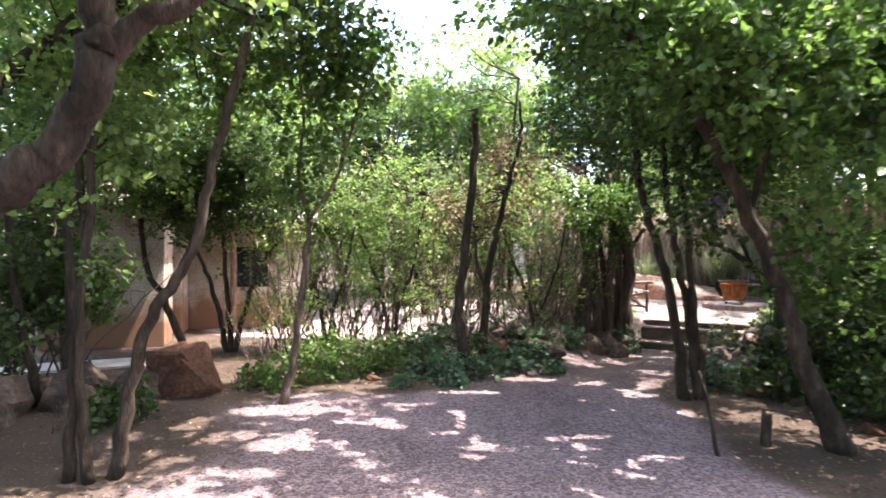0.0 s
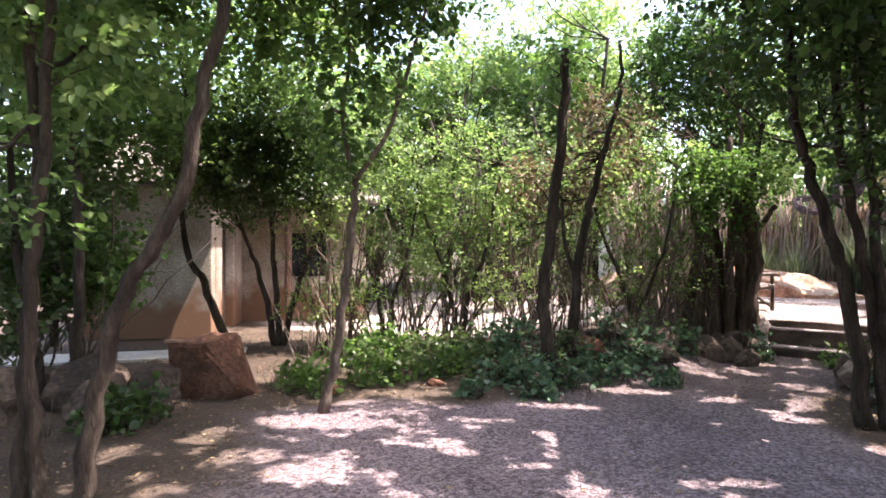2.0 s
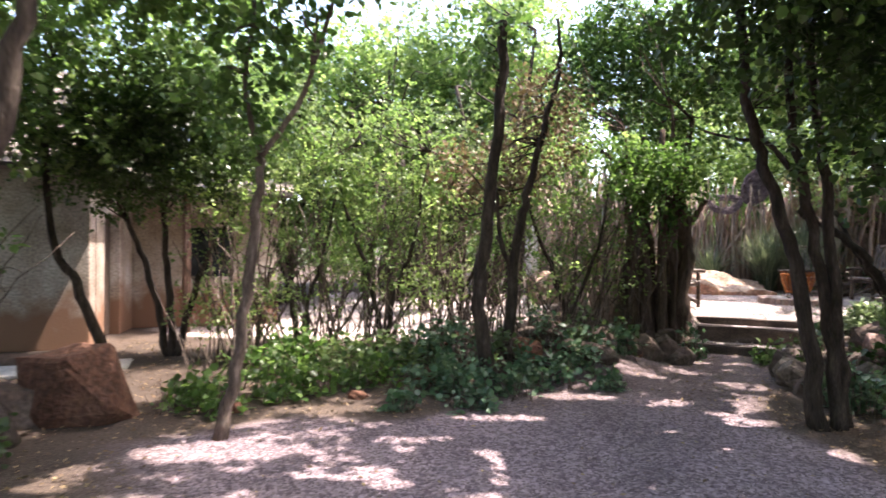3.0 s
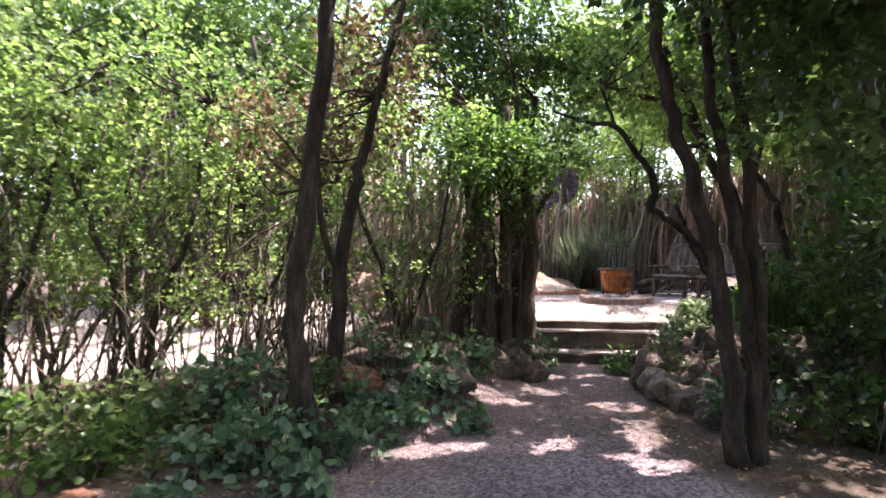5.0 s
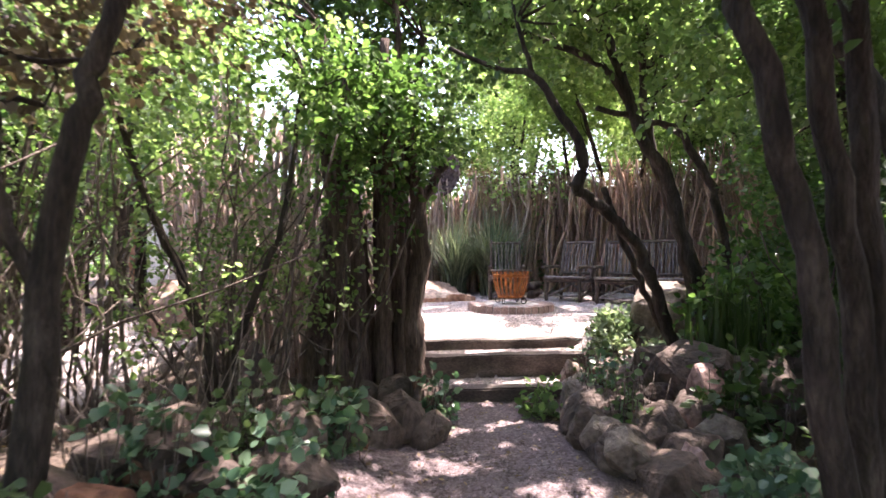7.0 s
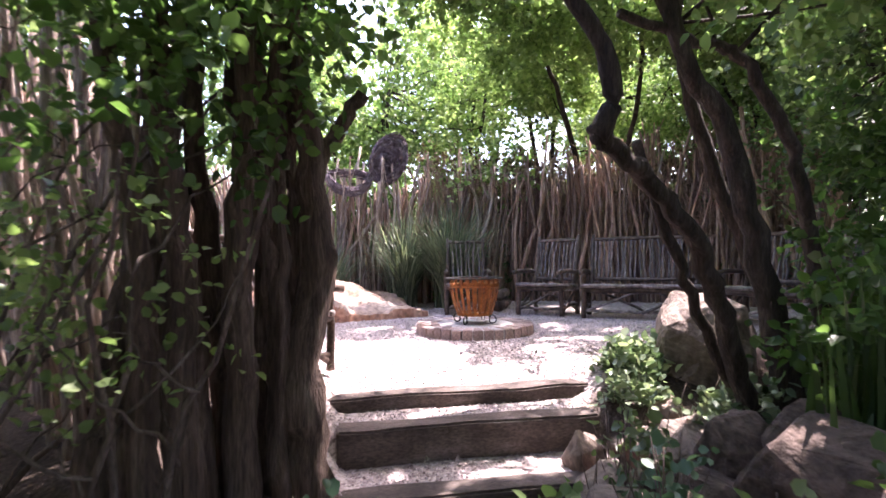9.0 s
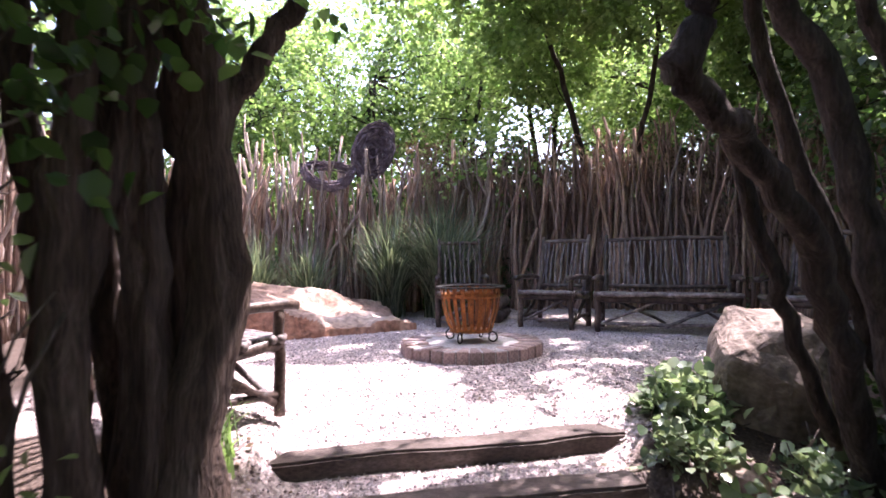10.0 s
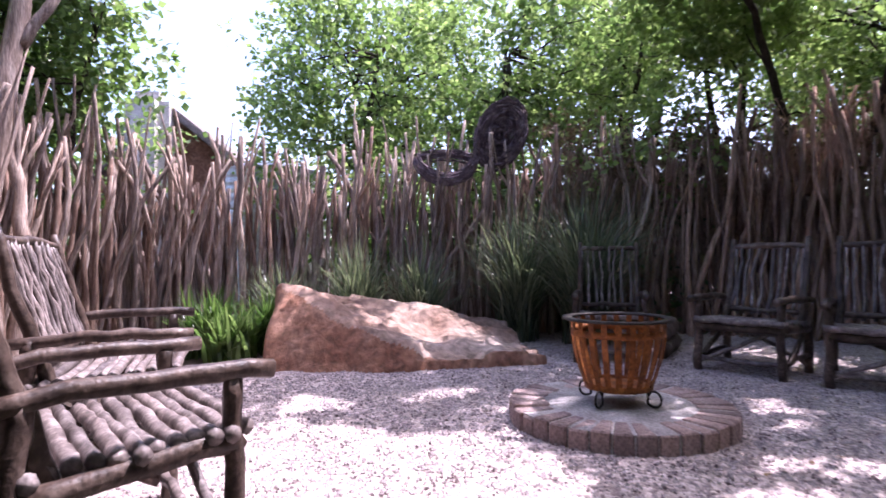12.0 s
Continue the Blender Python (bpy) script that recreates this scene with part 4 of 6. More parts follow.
tree("thin crooked tree in the border bed", (-4.2, 9.2, 0), [([(-4.2, 9.2, 0), (-4.62, 9.2, 1.05), (-4.85, 9.2, 1.43), (-5.0, 9.2, 2.4), (-4.9, 9.2, 3.8)], 0.06, 0.03)],
     [(-4.9, 9.0, 4.2, 1.4, 1.0, 1.0), (-5.6, 8.6, 3.2, 1.0, 0.7, 0.7), (-4.9, 8.9, 2.95, 1.1, 0.5, 0.5), (-6.6, 8.4, 3.0, 1.0, 0.7, 0.8)], 1000, 14, 0.075, 13, leaf=LEAF_BRIGHT)
tree("small dark-leaved tree with forking stems", (-3.90, 10.0, 0),
     [([(-3.85, 10.0, 0), (-4.15, 10.0, 1.2), (-4.50, 10.0, 2.0)], 0.05, 0.025), ([(-3.80, 10.0, 0), (-3.90, 10.0, 1.4), (-3.95, 10.0, 2.2)], 0.05, 0.025),
      ([(-3.75, 10.0, 0), (-3.40, 10.0, 1.25), (-2.90, 10.0, 2.1)], 0.05, 0.025)],
     [(-4.15, 9.6, 2.75, 1.15, 0.7, 0.75), (-3.3, 9.7, 2.95, 0.85, 0.6, 0.75), (-4.8, 9.7, 3.0, 0.7, 0.6, 0.65), (-3.7, 9.5, 3.5, 0.9, 0.6, 0.5)], 1700, 16, 0.055, 14, leaf=LEAF_DARK)
tree("sapling with a pale sunlit foot, forked above head height", (-1.89, 6.7, 0),
     [([(-1.91, 6.7, -0.02), (-1.75, 6.7, 0.85), (-1.65, 6.7, 1.74), (-1.61, 6.7, 2.22)], 0.05, 0.032)],
     [(-1.73, 6.6, 4.3, 0.9, 0.7, 0.7), (-1.03, 6.7, 4.1, 0.55, 0.5, 0.5), (-1.53, 6.5, 3.2, 0.5, 0.4, 0.5), (-1.73, 6.6, 2.7, 0.35, 0.3, 0.3)], 520, 14, 0.075, 15, bark=BARK_PALE, keep=gap,
     limbs=[([(-1.61, 6.7, 2.2), (-1.28, 6.7, 2.7), (-1.08, 6.7, 3.35), (-0.88, 6.7, 4.0)], 0.026, 0.014), ([(-1.61, 6.7, 2.2), (-1.73, 6.7, 2.7), (-1.68, 6.7, 3.4), (-1.73, 6.7, 4.1)], 0.024, 0.014)])
tree("dark upright trunk broken off at the top", (0.34, 8.1, 0.0),
     [([(0.38, 8.1, 0.0), (0.24, 8.1, 0.9), (0.31, 8.1, 1.78), (0.45, 8.1, 3.05), (0.46, 8.1, 3.86)], 0.078, 0.05)],
     [(0.3, 8.3, 3.75, 0.3, 0.3, 0.25)], 45, 12, 0.075, 16, web=6)
tree("slim dark tree leaning in the rock bed", (0.62, 8.8, 0.15),
     [([(0.62, 8.8, 0.1), (0.75, 8.8, 1.68), (0.88, 8.8, 2.24), (1.05, 8.8, 2.95), (1.22, 8.8, 3.6), (1.2, 8.8, 4.2)], 0.062, 0.016)],
     [(0.9, 9.2, 2.7, 0.55, 0.4, 0.5), (0.3, 9.3, 2.5, 0.5, 0.4, 0.4), (1.1, 9.1, 3.3, 0.4, 0.4, 0.35)], 190, 14, 0.055, 17, leaf=LEAF_BROWN,
     limbs=[([(0.73, 8.8, 1.1), (0.55, 8.85, 1.6), (0.5, 8.9, 2.2)], 0.035, 0.02)])
tree("grey multi-stemmed tree beside the path", (3.05, 6.9, 0),
     [([(2.98, 6.88, -0.03), (2.85, 6.9, 1.0), (2.74, 6.95, 1.65), (2.58, 7.05, 2.28), (2.47, 7.1, 2.97), (2.4, 7.1, 4.0)], 0.062, 0.035),
      ([(3.15, 6.88, -0.03), (3.0, 6.85, 1.0), (2.88, 6.9, 1.92), (2.78, 6.95, 2.6), (2.78, 6.95, 4.0)], 0.055, 0.032),
      ([(3.25, 6.95, -0.03), (3.06, 6.82, 1.0), (3.0, 6.85, 2.1), (2.95, 6.9, 2.7), (2.9, 6.9, 4.1)], 0.05, 0.03)],
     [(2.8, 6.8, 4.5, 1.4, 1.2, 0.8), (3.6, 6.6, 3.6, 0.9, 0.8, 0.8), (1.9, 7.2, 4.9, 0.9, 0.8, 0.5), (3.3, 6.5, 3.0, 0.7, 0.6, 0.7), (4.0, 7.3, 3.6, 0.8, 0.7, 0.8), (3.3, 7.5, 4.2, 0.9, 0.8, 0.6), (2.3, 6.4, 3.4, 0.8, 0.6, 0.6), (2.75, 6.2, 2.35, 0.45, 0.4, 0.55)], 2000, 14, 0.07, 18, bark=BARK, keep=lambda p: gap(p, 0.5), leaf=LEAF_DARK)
tree("dark leaning tree at the yard's edge", (3.65, 5.1, 0),
     [([(3.66, 5.1, -0.02), (3.29, 5.1, 0.77), (3.18, 5.1, 1.24), (2.82, 5.1, 2.11), (2.41, 5.1, 2.94), (2.05, 5.1, 3.46), (1.6, 5.2, 4.0)], 0.095, 0.045)],
     [(2.2, 4.9, 3.8, 1.1, 1.0, 0.7), (3.2, 4.9, 3.5, 1.0, 0.9, 0.8), (1.2, 5.2, 4.5, 1.1, 1.0, 0.6), (3.6, 5.2, 1.9, 0.55, 0.5, 0.55), (2.6, 4.3, 3.4, 0.9, 0.6, 0.6), (3.3, 4.4, 2.8, 0.6, 0.6, 0.6)], 1500, 14, 0.075, 19, keep=lambda p: gap(p, 0.5), leaf=LEAF,
     limbs=[([(2.8, 5.1, 2.1), (2.95, 5.1, 2.7), (3.2, 5.0, 3.4)], 0.04, 0.02)])


# Crowns mostly above the view, added where their shade falls on the yard.
tree("tall spreading tree added as a leaf roof to shade the yard", (4.9, 3.2, 0),
     [([(4.9, 3.2, 0), (4.6, 3.5, 1.6), (4.0, 4.2, 3.2), (3.0, 5.2, 4.8)], 0.12, 0.05)],
     [(3.2, 6.0, 5.6, 1.7, 1.5, 0.55), (4.6, 7.4, 5.4, 1.5, 1.4, 0.6), (4.6, 5.2, 5.2, 1.4, 1.4, 0.6), (1.4, 5.2, 5.6, 1.4, 1.2, 0.5), (2.6, 8.2, 5.8, 1.4, 1.2, 0.45), (3.0, 9.0, 5.5, 1.3, 0.9, 0.5)], 3500, 16, 0.09, 26, keep=gap, fine=False, reach=0.2)
# Unseen tree behind the start, added to keep skylight off the near trunk.
tree("tall spreading tree added as a leaf roof to shade the yard", (1.6, -2.2, 0),
     [([(1.6, -2.2, 0), (1.4, -1.9, 1.8), (0.9, -1.3, 3.6), (0.2, -0.6, 4.6)], 0.11, 0.05)],
     [(0.2, -0.6, 4.2, 1.4, 1.0, 0.5), (-1.4, -0.6, 3.8, 1.2, 0.9, 0.6), (1.6, -0.4, 4.2, 1.1, 0.9, 0.5), (-0.4, -1.8, 3.6, 1.3, 0.8, 0.8)], 900, 14, 0.1, 35, fine=False)
tree("tall spreading tree added as a leaf roof to shade the yard", (-4.3, 3.3, 0),
     [([(-4.3, 3.3, 0), (-4.0, 3.6, 1.8), (-3.2, 4.4, 3.4), (-2.0, 5.4, 5.0)], 0.11, 0.05)],
     [(-0.6, 5.8, 5.7, 1.7, 1.4, 0.5), (-2.2, 6.2, 5.5, 1.4, 1.3, 0.55), (-3.6, 5.6, 5.0, 1.3, 1.4, 0.7), (0.4, 7.6, 6.0, 1.2, 0.9, 0.4), (-3.4, 7.8, 5.2, 1.2, 1.1, 0.6), (-3.2, 8.4, 4.3, 1.2, 0.8, 0.6)], 2500, 16, 0.09, 27, keep=gap, fine=False, reach=0.2, leaf=LEAF_BRIGHT)


# ---- the multi-trunk tree at the steps ----
def fluted_tree():
    rng = np.random.default_rng(21)
    stems, limbs = [], []
    row = ((3.46, 10.4, 0.1), (3.36, 10.47, 0.066), (3.25, 10.58, 0.055), (3.13, 10.41, 0.075), (3.0, 10.5, 0.06), (2.89, 10.38, 0.075), (2.76, 10.36, 0.06), (3.42, 10.7, 0.055), (3.2, 10.78, 0.06),
           (2.97, 10.72, 0.06), (3.33, 10.82, 0.05), (3.41, 10.56, 0.065), (3.29, 10.42, 0.05))
    for x, y, r in row:
        r, g = r * 1.12, hz(x, y)
        lx, ly = rng.normal(-0.02, 0.025), rng.normal(0, 0.03)
        if x > 3.45:
            lx, ly = -0.01, 0.0
        stems.append(([(x, y, g - 0.05), (x + lx + rng.normal(0, 0.015), y + ly, 0.75), (x + 2 * lx + rng.normal(0, 0.03), y + 2 * ly, 1.5), (x + 3.4 * lx + rng.normal(0, 0.05), y + 3 * ly, 2.2), (x + 5 * lx + rng.normal(0, 0.1), y + 5 * ly, 2.7 + rng.uniform(0, 0.9))], r, 0.02 + 0.2 * r))
    stems.append(([(2.66, 10.8, 0.1), (2.74, 10.84, 0.8), (2.86, 10.88, 1.6), (3.0, 10.9, 2.5)], 0.14, 0.07))
    limbs.append(([(3.46, 10.4, 1.55), (3.51, 10.39, 1.85), (3.6, 10.35, 2.03), (3.72, 10.3, 2.22)], 0.045, 0.034))
    limbs.append(([(3.5, 10.38, 0.3), (3.5, 10.22, 0.15), (3.52, 10.08, 0.0)], 0.06, 0.03))
    limbs.append(([(3.2, 10.4, 0.25), (3.05, 10.1, 0.15), (2.95, 9.85, 0.02)], 0.07, 0.03))
    limbs.append(([(3.13, 10.41, 1.3), (3.26, 10.4, 1.9), (3.28, 10.36, 2.6)], 0.04, 0.025))
    return tree("dark brown tree of many close fluted trunks beside the steps", (3.0, 10.45, 0.1), stems,
                [(3.0, 10.3, 2.75, 0.75, 0.5, 0.5), (3.2, 10.4, 3.5, 0.9, 0.8, 0.7), (2.3, 10.5, 4.0, 1.0, 0.9, 0.7), (2.75, 9.95, 2.1, 0.5, 0.25, 0.35), (3.1, 10.25, 2.25, 0.4, 0.2, 0.3), (2.6, 11.3, 4.6, 1.0, 0.9, 0.7), (1.6, 11.0, 4.2, 0.9, 0.8, 0.7), (3.4, 11.0, 4.6, 0.9, 0.8, 0.6), (2.5, 10.0, 2.7, 0.5, 0.3, 0.4), (2.9, 11.3, 5.3, 0.9, 0.8, 0.6), (2.0, 11.1, 5.1, 0.8, 0.8, 0.6)],
                3000, 14, 0.062, 22, bark=BARK_FLUTED, keep=lambda p: gap(p) | (p[:, 2] < 3.0), limbs=limbs, leaf=LEAF, lump=0.16)


fluted_tree()
tree("dark crooked tree arching over the path edge", (5.85, 9.3, 0.3),
     [([(6.0, 9.22, 0.15), (5.71, 9.29, 0.61), (5.44, 9.31, 1.19), (5.14, 9.36, 1.58), (4.81, 9.45, 1.86), (4.54, 9.48, 1.98)], 0.065, 0.052),
      ([(6.0, 9.38, 0.2), (5.89, 9.4, 0.49), (5.52, 9.5, 1.12), (5.24, 9.54, 1.65), (5.1, 9.6, 2.0)], 0.042, 0.03),
      ([(6.95, 9.35, 0.3), (6.8, 9.41, 0.67), (6.55, 9.61, 1.48), (6.3, 9.8, 2.29), (6.2, 9.88, 3.02), (6.17, 9.9, 3.8)], 0.07, 0.04),
      ([(6.6, 9.05, 0.3), (6.5, 9.13, 1.27), (6.35, 9.18, 2.01), (6.05, 9.36, 2.63), (5.76, 9.54, 2.75), (5.2, 9.75, 2.85)], 0.055, 0.028)],
     [(4.8, 9.6, 3.9, 1.1, 1.0, 0.6), (6.4, 9.0, 3.6, 1.0, 0.9, 0.7), (5.2, 8.7, 2.9, 0.5, 0.5, 0.4), (6.9, 9.3, 4.4, 1.2, 1.1, 0.8)], 1000, 14, 0.075, 23, keep=gap, leaf=LEAF_BRIGHT, lump=0.1,
     limbs=[([(4.54, 9.48, 1.97), (4.6, 9.42, 2.14), (4.54, 9.43, 2.4), (4.38, 9.49, 2.62), (4.14, 9.58, 2.94), (3.9, 9.77, 3.0), (3.5, 9.95, 3.15)], 0.058, 0.016), ([(4.14, 9.58, 2.94), (4.0, 9.6, 3.3), (3.95, 9.7, 3.8)], 0.025, 0.012)])
tree("dark-limbed tree spreading over the steps", (6.1, 9.3, 0.4),
     [([(6.25, 9.2, 0.3), (6.05, 9.3, 1.3), (5.88, 9.42, 2.15), (5.66, 9.55, 2.59), (5.4, 9.72, 3.47), (5.14, 9.89, 4.22)], 0.09, 0.04)],
     [(5.0, 10.6, 4.2, 1.2, 1.0, 0.6), (6.0, 10.2, 4.3, 1.1, 1.0, 0.6), (4.2, 10.6, 4.0, 0.8, 0.7, 0.45)], 1300, 14, 0.07, 24, keep=gap, leaf=LEAF_BRIGHT,
     limbs=[([(5.66, 9.55, 2.59), (5.35, 9.76, 3.28), (4.72, 10.17, 3.6), (4.2, 10.51, 3.85), (3.67, 10.86, 4.16)], 0.045, 0.018)])


tree("gnarled pale dead trunk standing in the fence", (2.75, 15.1, 0.5),
     [([(2.75, 15.1, 0.45), (2.72, 15.1, 1.6), (2.85, 15.15, 2.8), (3.0, 15.2, 4.0)], 0.13, 0.06), ([(2.62, 15.0, 0.45), (2.5, 15.0, 1.7), (2.62, 15.05, 3.0)], 0.09, 0.04), ([(2.9, 15.2, 0.45), (2.98, 15.2, 1.5), (2.88, 15.2, 2.6)], 0.08, 0.04)],
     [], 0, bark=STAKE, web=0, seed=30, lump=0.12, category="tree trunk",
     limbs=[([(2.95, 15.18, 3.2), (3.15, 15.2, 3.6), (3.25, 15.2, 3.9)], 0.05, 0.035), ([(2.8, 15.1, 2.4), (2.6, 15.0, 2.7), (2.2, 14.9, 2.8)], 0.03, 0.02), ([(2.85, 15.1, 2.6), (2.7, 15.1, 3.2), (2.5, 15.1, 3.9)], 0.02, 0.01)])


# ---- thicket behind the rock bed and woods all round ----
def thicket(label, x, y, wide, deep, tall, stems, twigs, leaf, seed, size=0.06, name="shrub"):
    rng = np.random.default_rng(seed)
    st = []
    foot = [(x + rng.uniform(-0.45, 0.45) * wide, y + rng.uniform(-0.4, 0.4) * deep) for _ in range(3)]
    for _ in range(stems):
        f = foot[rng.integers(len(foot))]
        bx, by = f[0] + rng.normal(0, 0.07), f[1] + rng.normal(0, 0.07)
        lx, ly = rng.normal(0.25, 0.62), rng.normal(0, 0.4)
        r = rng.uniform(0.007, 0.021)
        top = tall * rng.uniform(0.45, 0.95)
        st.append(([(bx, by, hz(bx, by) - 0.03), (bx + lx * 0.28, by + ly * 0.28, top * 0.33), (bx + lx * 0.6, by + ly * 0.6, top * 0.66), (bx + lx * rng.uniform(0.8, 1.3), by + ly, top)], r, 0.006))
        for _ in range(2):
            k = rng.uniform(0.3, 0.8)
            a = np.array((bx + lx * k * 0.9, by + ly * k * 0.9, top * k))
            e = a + np.array((rng.normal(0, 0.3), rng.normal(0, 0.2), rng.uniform(0.2, 0.6)))
            st.append(([a, (a + e) / 2 + rng.normal(0, 0.03, 3), e], r * 0.5, 0.003))
    bl = [(x + rng.uniform(-0.45, 0.45) * wide, y + rng.uniform(-0.4, 0.4) * deep, tall * (rng.uniform(0.24, 1.02) if tall < 3.4 and stems > 7 and leaf is not LEAF_DARK else rng.uniform(0.28, 0.98)), rng.uniform(0.3, 0.6), rng.uniform(0.25, 0.5), rng.uniform(0.2, 0.4)) for _ in range(7)]
    root = thing(name, (x, y, hz(x, y)), label, "shrub", "thicket of tall shrubs")
    off = np.array((x, y, hz(x, y)))
    tagged(part("stemwork", [(lambda q: (q[0] - off, *q[1:]))(tube(p, a, b, 5, 9, 0.02, rng)) for p, a, b in st], BARK_PALE, root), kind="stuff")
    v, q = leaf_cloud(bl, twigs, 13, size, rng, 0.28, fine=True)
    tagged(part("foliage", [(v - off, q)], leaf, root), kind="stuff")


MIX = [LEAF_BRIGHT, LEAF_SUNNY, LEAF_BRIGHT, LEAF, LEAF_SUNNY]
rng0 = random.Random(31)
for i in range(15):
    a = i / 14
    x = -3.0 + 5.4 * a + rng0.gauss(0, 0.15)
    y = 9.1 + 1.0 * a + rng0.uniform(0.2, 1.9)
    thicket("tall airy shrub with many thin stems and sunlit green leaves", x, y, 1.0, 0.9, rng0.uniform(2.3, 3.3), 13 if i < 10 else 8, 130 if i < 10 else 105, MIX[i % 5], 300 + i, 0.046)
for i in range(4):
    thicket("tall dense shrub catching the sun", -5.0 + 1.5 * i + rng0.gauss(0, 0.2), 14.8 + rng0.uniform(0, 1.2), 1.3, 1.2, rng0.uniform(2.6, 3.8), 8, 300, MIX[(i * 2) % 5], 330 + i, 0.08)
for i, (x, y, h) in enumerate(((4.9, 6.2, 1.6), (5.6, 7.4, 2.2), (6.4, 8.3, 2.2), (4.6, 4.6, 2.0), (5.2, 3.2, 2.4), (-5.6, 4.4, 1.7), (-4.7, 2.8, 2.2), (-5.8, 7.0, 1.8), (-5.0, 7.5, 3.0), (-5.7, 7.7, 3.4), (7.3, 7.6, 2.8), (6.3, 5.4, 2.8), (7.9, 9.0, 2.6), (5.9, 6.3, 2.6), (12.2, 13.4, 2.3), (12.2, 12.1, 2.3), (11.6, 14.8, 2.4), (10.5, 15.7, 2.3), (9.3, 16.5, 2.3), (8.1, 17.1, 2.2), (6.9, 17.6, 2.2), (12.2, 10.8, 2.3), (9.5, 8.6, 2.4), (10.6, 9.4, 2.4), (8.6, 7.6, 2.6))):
    # The dark leaf colour stands in for shade, picked by place.
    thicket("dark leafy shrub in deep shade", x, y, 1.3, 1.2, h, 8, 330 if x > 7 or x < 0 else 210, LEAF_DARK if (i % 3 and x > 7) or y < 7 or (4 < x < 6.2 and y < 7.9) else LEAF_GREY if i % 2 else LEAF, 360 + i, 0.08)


def wood_tree(x, y, tall, spread, seed, leaf, twigs=420, size=0.095, low=0.35, web=14):
    rng = np.random.default_rng(seed)
    g = hz(x, y)
    stems = []
    for _ in range(2):
        a, b = rng.normal(0, 0.5, 2)
        stems.append(([(x, y, g), (x + a * 0.3, y + b * 0.3, g + tall * 0.3), (x + a, y + b, g + tall * 0.75)], 0.09, 0.03))
    bl = [(x + rng.normal(0, 0.45) * spread, y + rng.normal(0, 0.4) * spread, g + tall * rng.uniform(low, 0.95), rng.uniform(0.35, 0.6) * spread, rng.uniform(0.35, 0.6) * spread, rng.uniform(0.3, 0.5) * spread) for _ in range(7)]
    tree("leafy green tree in the surrounding woodland", (x, y, g), stems, bl, twigs, 13, size, seed, leaf=leaf, web=web, keep=lambda p: gap(p, 0.85), wr=0.02, reach=0.4, fine=False)


WOODS = [(-8, 3, 6), (-7.2, 6.0, 6), (-6.6, 0.5, 6), (-4.2, -1.5, 6), (5.2, 1.4, 6), (6.6, 3.6, 6), (8.2, 6.2, 6.5), (7.6, 1.0, 6), (2.5, -2.8, 6), (-1.0, -4.0, 6.5),
         (-7.5, 16.0, 6), (-4.6, 16.5, 5.5), (-2.0, 17.0, 5), (-0.2, 17.8, 5.0), (0.3, 15.6, 4.6), (-0.4, 13.2, 5.0), (9.2, 18.4, 6.0), (10.8, 17.4, 6.5), (12.2, 16.0, 7), (13.2, 14.2, 7), (13.6, 12.0, 7), (13.4, 9.8, 6.5), (11.0, 8.4, 6), (7.6, 19.6, 5.6),
         (10.0, 20.8, 7), (12.6, 18.6, 8), (14.8, 16.4, 8), (15.4, 11.5, 8), (10.2, 5.6, 7), (-11, 9, 7), (-10.5, 4, 7), (-6.2, 20.5, 7), (9.3, 7.4, 6), (8.9, 8.5, 6), (10.4, 9.3, 6.5), (8.0, 6.4, 6), (2.0, 18.8, 5.6), (1.2, 17.2, 5.2)]
WOODS += [(6.5, 19.3, 5.8), (8.5, 8.7, 5.6), (9.9, 8.6, 6.2), (0.9, 12.9, 5.4), (-0.9, 13.9, 5.2), (-3.6, 15.4, 6.4), (-1.7, 16.0, 7.0), (0.2, 16.8, 7.0), (-5.6, 17.5, 7.5)]
SUNNY = [(-2.6, 14.6, 5.6), (-1.2, 13.9, 5.6), (0.3, 14.6, 6.2), (1.5, 15.2, 7.4), (-4.2, 14.0, 5.4), (-0.8, 16.6, 6.8), (1.2, 17.6, 8.4), (2.0, 16.6, 8.0)]
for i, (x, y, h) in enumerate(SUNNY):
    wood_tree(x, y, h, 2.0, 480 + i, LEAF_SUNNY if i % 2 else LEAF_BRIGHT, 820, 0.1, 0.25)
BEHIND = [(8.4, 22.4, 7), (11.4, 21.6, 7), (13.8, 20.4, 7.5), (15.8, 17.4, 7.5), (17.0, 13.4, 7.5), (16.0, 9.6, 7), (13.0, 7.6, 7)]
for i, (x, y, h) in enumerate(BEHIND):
    # Trees behind the fence get sunlight through a brighter leaf colour.
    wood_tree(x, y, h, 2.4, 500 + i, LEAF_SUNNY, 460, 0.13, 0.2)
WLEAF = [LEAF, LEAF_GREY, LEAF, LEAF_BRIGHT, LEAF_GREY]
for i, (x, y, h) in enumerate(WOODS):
    # Far and right-hand trees get the sunlit leaf colours too.
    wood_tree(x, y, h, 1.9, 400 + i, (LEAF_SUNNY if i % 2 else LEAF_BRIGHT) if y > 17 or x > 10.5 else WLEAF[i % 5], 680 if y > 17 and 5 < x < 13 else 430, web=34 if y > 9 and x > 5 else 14)


